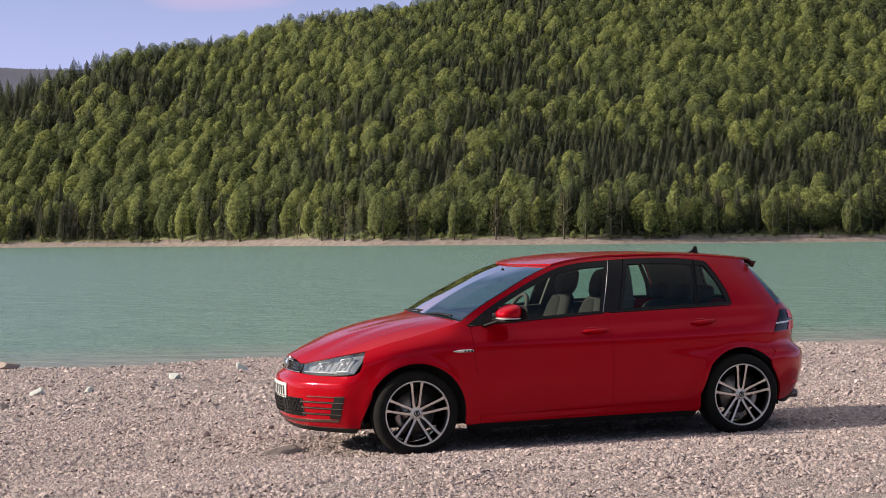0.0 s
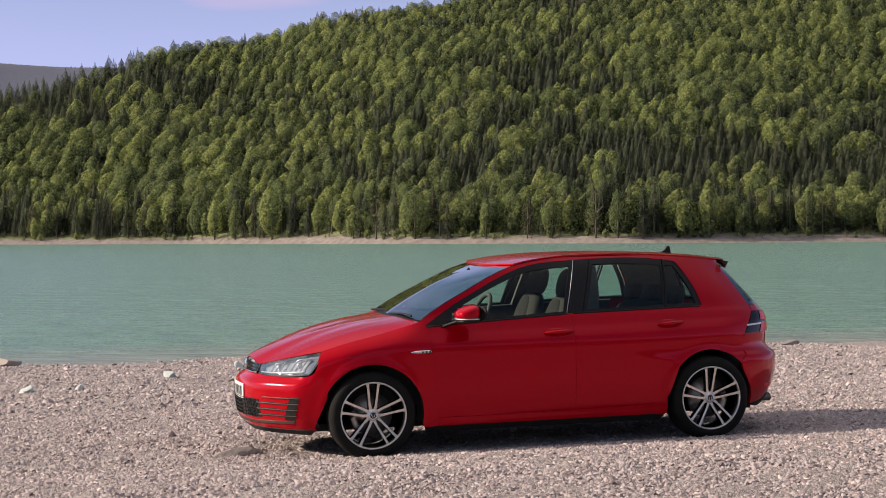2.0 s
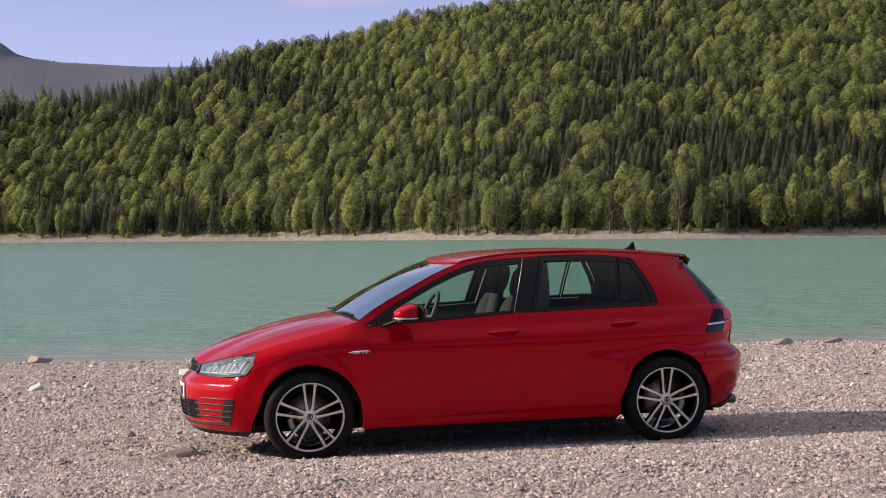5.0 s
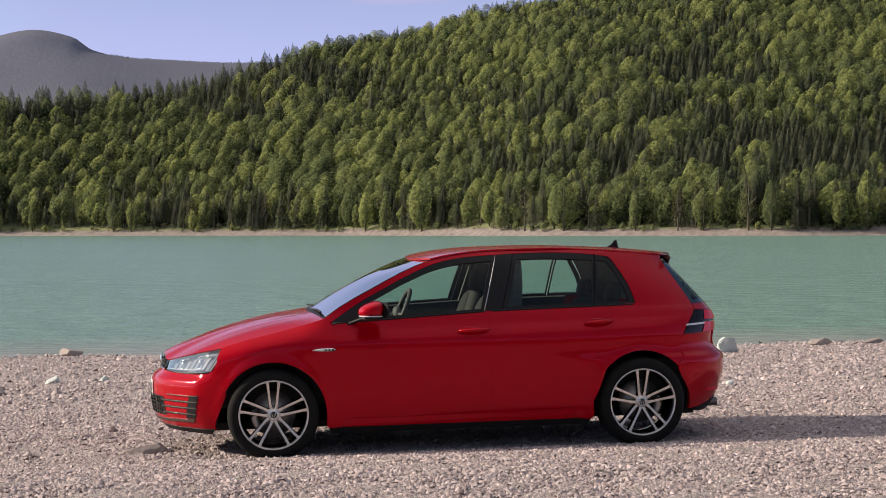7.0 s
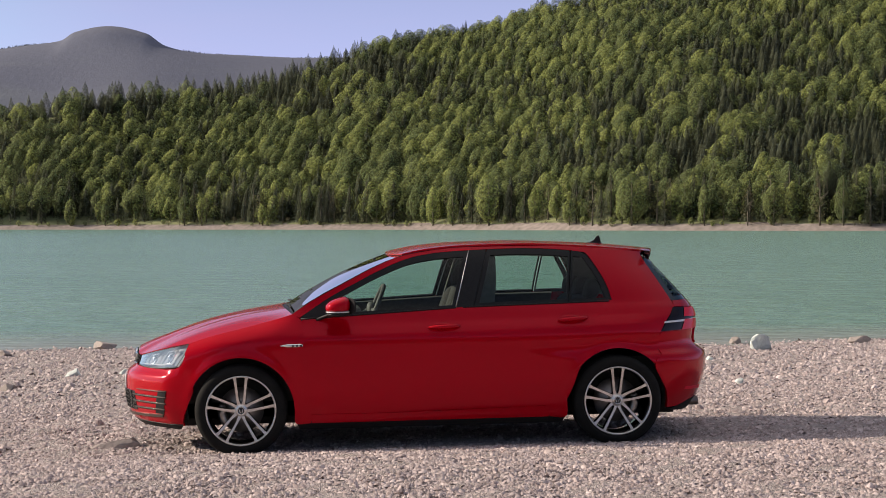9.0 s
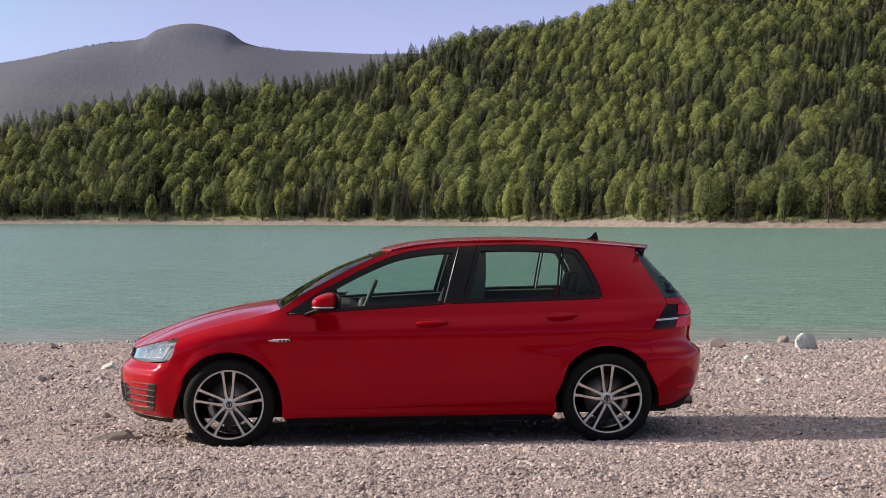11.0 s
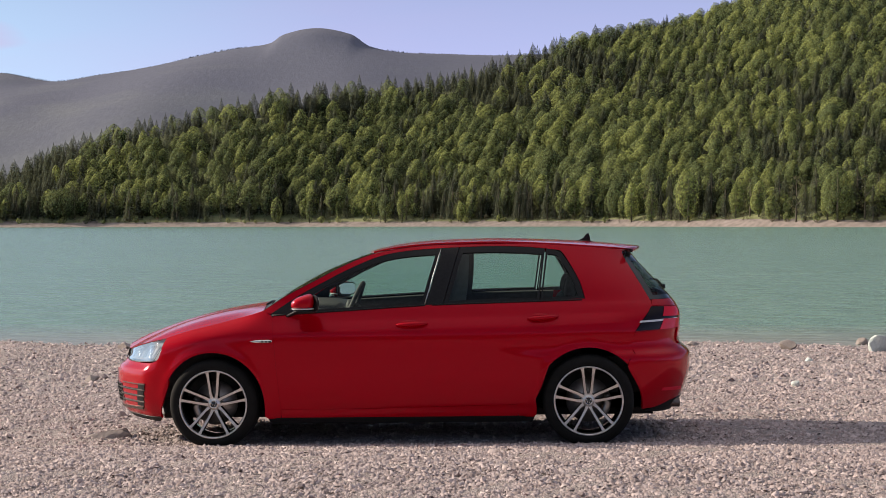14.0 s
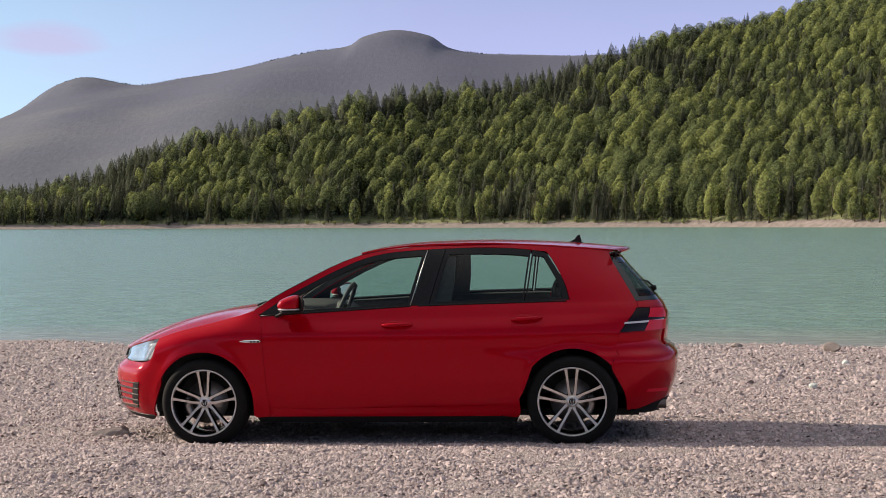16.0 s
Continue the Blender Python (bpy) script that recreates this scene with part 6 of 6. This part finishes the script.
for x, s, low in spots:
    y = s + float(np.interp(x, SHORE_X, SHORE_Y))
    if low:
        k, h = (5, rng.uniform(1.6, 3.6)) if rng.uniform() < 0.5 else (7, rng.uniform(1.6, 3.4))
    else:
        k = int(rng.choice(7, p=(0.33, 0.25, 0.12, 0.10, 0.06, 0, 0.14)))
        h = rng.uniform(11, 18) if k < 2 else rng.uniform(8, 14)
    t = copy_thing(PROTOS[k], pose(x, y, float(hill(x, y)) - 0.1, 0, 0, float(rng.uniform(0, 360))))
    t.scale = (h, h, h)
for k, p in enumerate(PROTOS):
    x = float(rng.uniform(60, 160))
    y = 14 + float(np.interp(x, SHORE_X, SHORE_Y))
    h = 3.0 if k in (5, 7) else 9.0
    p.matrix_world = pose(x, y, float(hill(x, y)) - 0.1) @ Matrix.Diagonal((h, h, h, 1))


# ---- rocks and pebbles ----
def rock_mesh(name, seed, size, mat, sub=2, flat=0.7):
    """A rock: a rounded lump with broken faces."""
    rnd = random.Random(seed)
    bm = bmesh.new()
    bmesh.ops.create_icosphere(bm, subdivisions=sub, radius=1.0)
    cuts = [(Vector((rnd.gauss(0, 1), rnd.gauss(0, 1), rnd.gauss(0, 1))).normalized(), rnd.uniform(0.38, 0.74)) for k in range(12)]
    off = Vector((rnd.uniform(0, 50), rnd.uniform(0, 50), rnd.uniform(0, 50)))
    for v in bm.verts:
        d = v.co.copy()
        for n, lim in cuts:
            over = d.dot(n) - lim
            if over > 0:
                d -= n * over * 0.97
        d *= 1 + 0.12 * noise.noise(d * 1.6 + off) + 0.03 * noise.noise(d * 6 + off)
        v.co = Vector((d.x * size[0], d.y * size[1], d.z * size[2] * flat))
    me = bpy.data.meshes.new(name)
    bm.to_mesh(me)
    bm.free()
    me.materials.append(mat)
    return me


def rock(x, y, size, mat, label, seed, sink=0.35, turn=0.0):
    ob = new("rock", rock_mesh("rock", seed, tuple(1.2 * v for v in size), mat, 3, 0.82))
    ob.matrix_world = pose(x, y, float(beach(x, y)) + size[2] * 0.7 * (1 - sink) * 0.6, 0, 0, turn)
    return tagged(ob, label, "rock")


rock(8.42, 15.59, (0.12, 0.12, 0.13), BROWN_ROCK, "brown rock beside the water", 17)
rock(8.11, 13.15, (0.20, 0.17, 0.22), ROCK, "pale angular rock at the water's edge", 1, 0.1, 20)
rock(6.70, 13.5, (0.17, 0.14, 0.13), BROWN_ROCK, "brown rock lying on the gravel beach", 2)
rock(10.6, 14.9, (0.2, 0.16, 0.13), BROWN_ROCK, "brown rock beside the water", 3)
rock(11.6, 15.0, (0.26, 0.16, 0.10), BROWN_ROCK, "flat brown rock beside the water", 4)
rock(-0.75, 11.0, (0.13, 0.11, 0.12), ROCK, "pale rock on the gravel beach", 5)
rock(-2.70, 9.25, (0.14, 0.11, 0.10), ROCK, "pale rock on the gravel beach", 6)
rock(-2.04, 9.27, (0.085, 0.07, 0.07), ROCK, "small pale rock on the gravel beach", 7)
rock(-3.25, 15.7, (0.24, 0.2, 0.16), BROWN_ROCK, "brown rock beside the water", 8)
rock(-0.90, 0.62, (0.20, 0.13, 0.065), BROWN_ROCK, "flat brown stone lying before the front wheel", 9, 0.2, -15)
rock(5.0, 4.65, (0.055, 0.045, 0.05), ROCK, "small pale stone on the gravel", 10, 0.1)
rock(-3.10, 7.1, (0.11, 0.09, 0.08), BROWN_ROCK, "small brown stone on the gravel", 11)
rock(0.45, 12.6, (0.13, 0.10, 0.11), ROCK, "pale rock on the gravel beach", 12)
rock(6.3, 10.1, (0.08, 0.07, 0.06), ROCK, "small pale stone on the gravel", 13)
rock(5.3, 14.9, (0.12, 0.10, 0.09), BROWN_ROCK, "brown stone beside the water", 14)
rock(-4.6, 13.9, (0.16, 0.12, 0.09), BROWN_ROCK, "brown stone beside the water", 15)

OCT_V = np.array([(1, 0, -0.2), (0, 1, -0.2), (-1, 0, -0.2), (0, -1, -0.2), (0, 0, 1), (0, 0, -1)], float)
OCT_F = np.array([(0, 1, 4), (1, 2, 4), (2, 3, 4), (3, 0, 4)])         # the side that lies in the ground is left open


def pebbles():
    """The loose gravel, densest where the camera passes."""
    rng = np.random.default_rng(41)
    zones = ((-5.6, 7.2, -2.9, 0.3, 3300, 0.0065, 0.019), (-6.0, 8.6, 0.3, 5.0, 1100, 0.008, 0.024), (-8.0, 12.5, 5.0, 16.4, 210, 0.012, 0.038))
    allv, allf, count = [], [], 0
    for x0, x1, y0, y1, dense, r0, r1 in zones:
        n = int((x1 - x0) * (y1 - y0) * dense)
        x, y = rng.uniform(x0, x1, n), rng.uniform(y0, y1, n)
        r = r0 + (r1 - r0) * rng.uniform(0, 1, n) ** 2.6
        v = OCT_V[None] * (1.1 + rng.normal(0, 0.17, (n, 6, 1))) + rng.normal(0, 0.2, (n, 6, 3))
        v = v * np.stack([rng.uniform(0.8, 1.35, n), rng.uniform(0.7, 1.1, n), rng.uniform(0.5, 0.85, n)], -1)[:, None, :]
        a, b = rng.uniform(0, 2 * np.pi, n), rng.normal(0, 0.35, n)
        ca, sa, cb, sb = np.cos(a)[:, None], np.sin(a)[:, None], np.cos(b)[:, None], np.sin(b)[:, None]
        vx, vz = v[..., 0] * cb + v[..., 2] * sb, -v[..., 0] * sb + v[..., 2] * cb
        v = np.stack([vx * ca - v[..., 1] * sa, vx * sa + v[..., 1] * ca, vz], -1) * r[:, None, None]
        v = v + np.stack([x, y, beach(x, y) + r * rng.uniform(-0.1, 0.35, n)], -1)[:, None, :]
        allv.append(v.reshape(-1, 3))
        allf.append((OCT_F[None] + (np.arange(n) * 6 + count)[:, None, None]).reshape(-1, 3))
        count += n * 6
    me = raw_mesh("pebbles", np.concatenate(allv), np.concatenate(allf), [PEBBLE])
    return tagged(new("pebbles", me), "loose pale pinkish pebbles covering the beach", "pebbles", kind="stuff")


pebbles()
STONES = [rock_mesh("stone", 100 + k, (1.0, 0.8, 0.9), PEBBLE, 2, 0.75) for k in range(8)]
rng = np.random.default_rng(51)
for i in range(300):
    near = i < 170
    x, y = (rng.uniform(-4.8, 6.6), rng.uniform(-2.6, -0.1)) if near else (rng.uniform(-5.5, 8.0), rng.uniform(2.1, 9.0))
    r = rng.uniform(0.016, 0.034) if near else rng.uniform(0.025, 0.065)
    ob = new("stone", STONES[i % 8])
    ob.parent = ground
    ob.matrix_world = pose(x, y, float(beach(x, y)) + r * 0.35, float(rng.uniform(-20, 20)), float(rng.uniform(-20, 20)), float(rng.uniform(0, 360))) @ Matrix.Diagonal((r, r, r, 1))
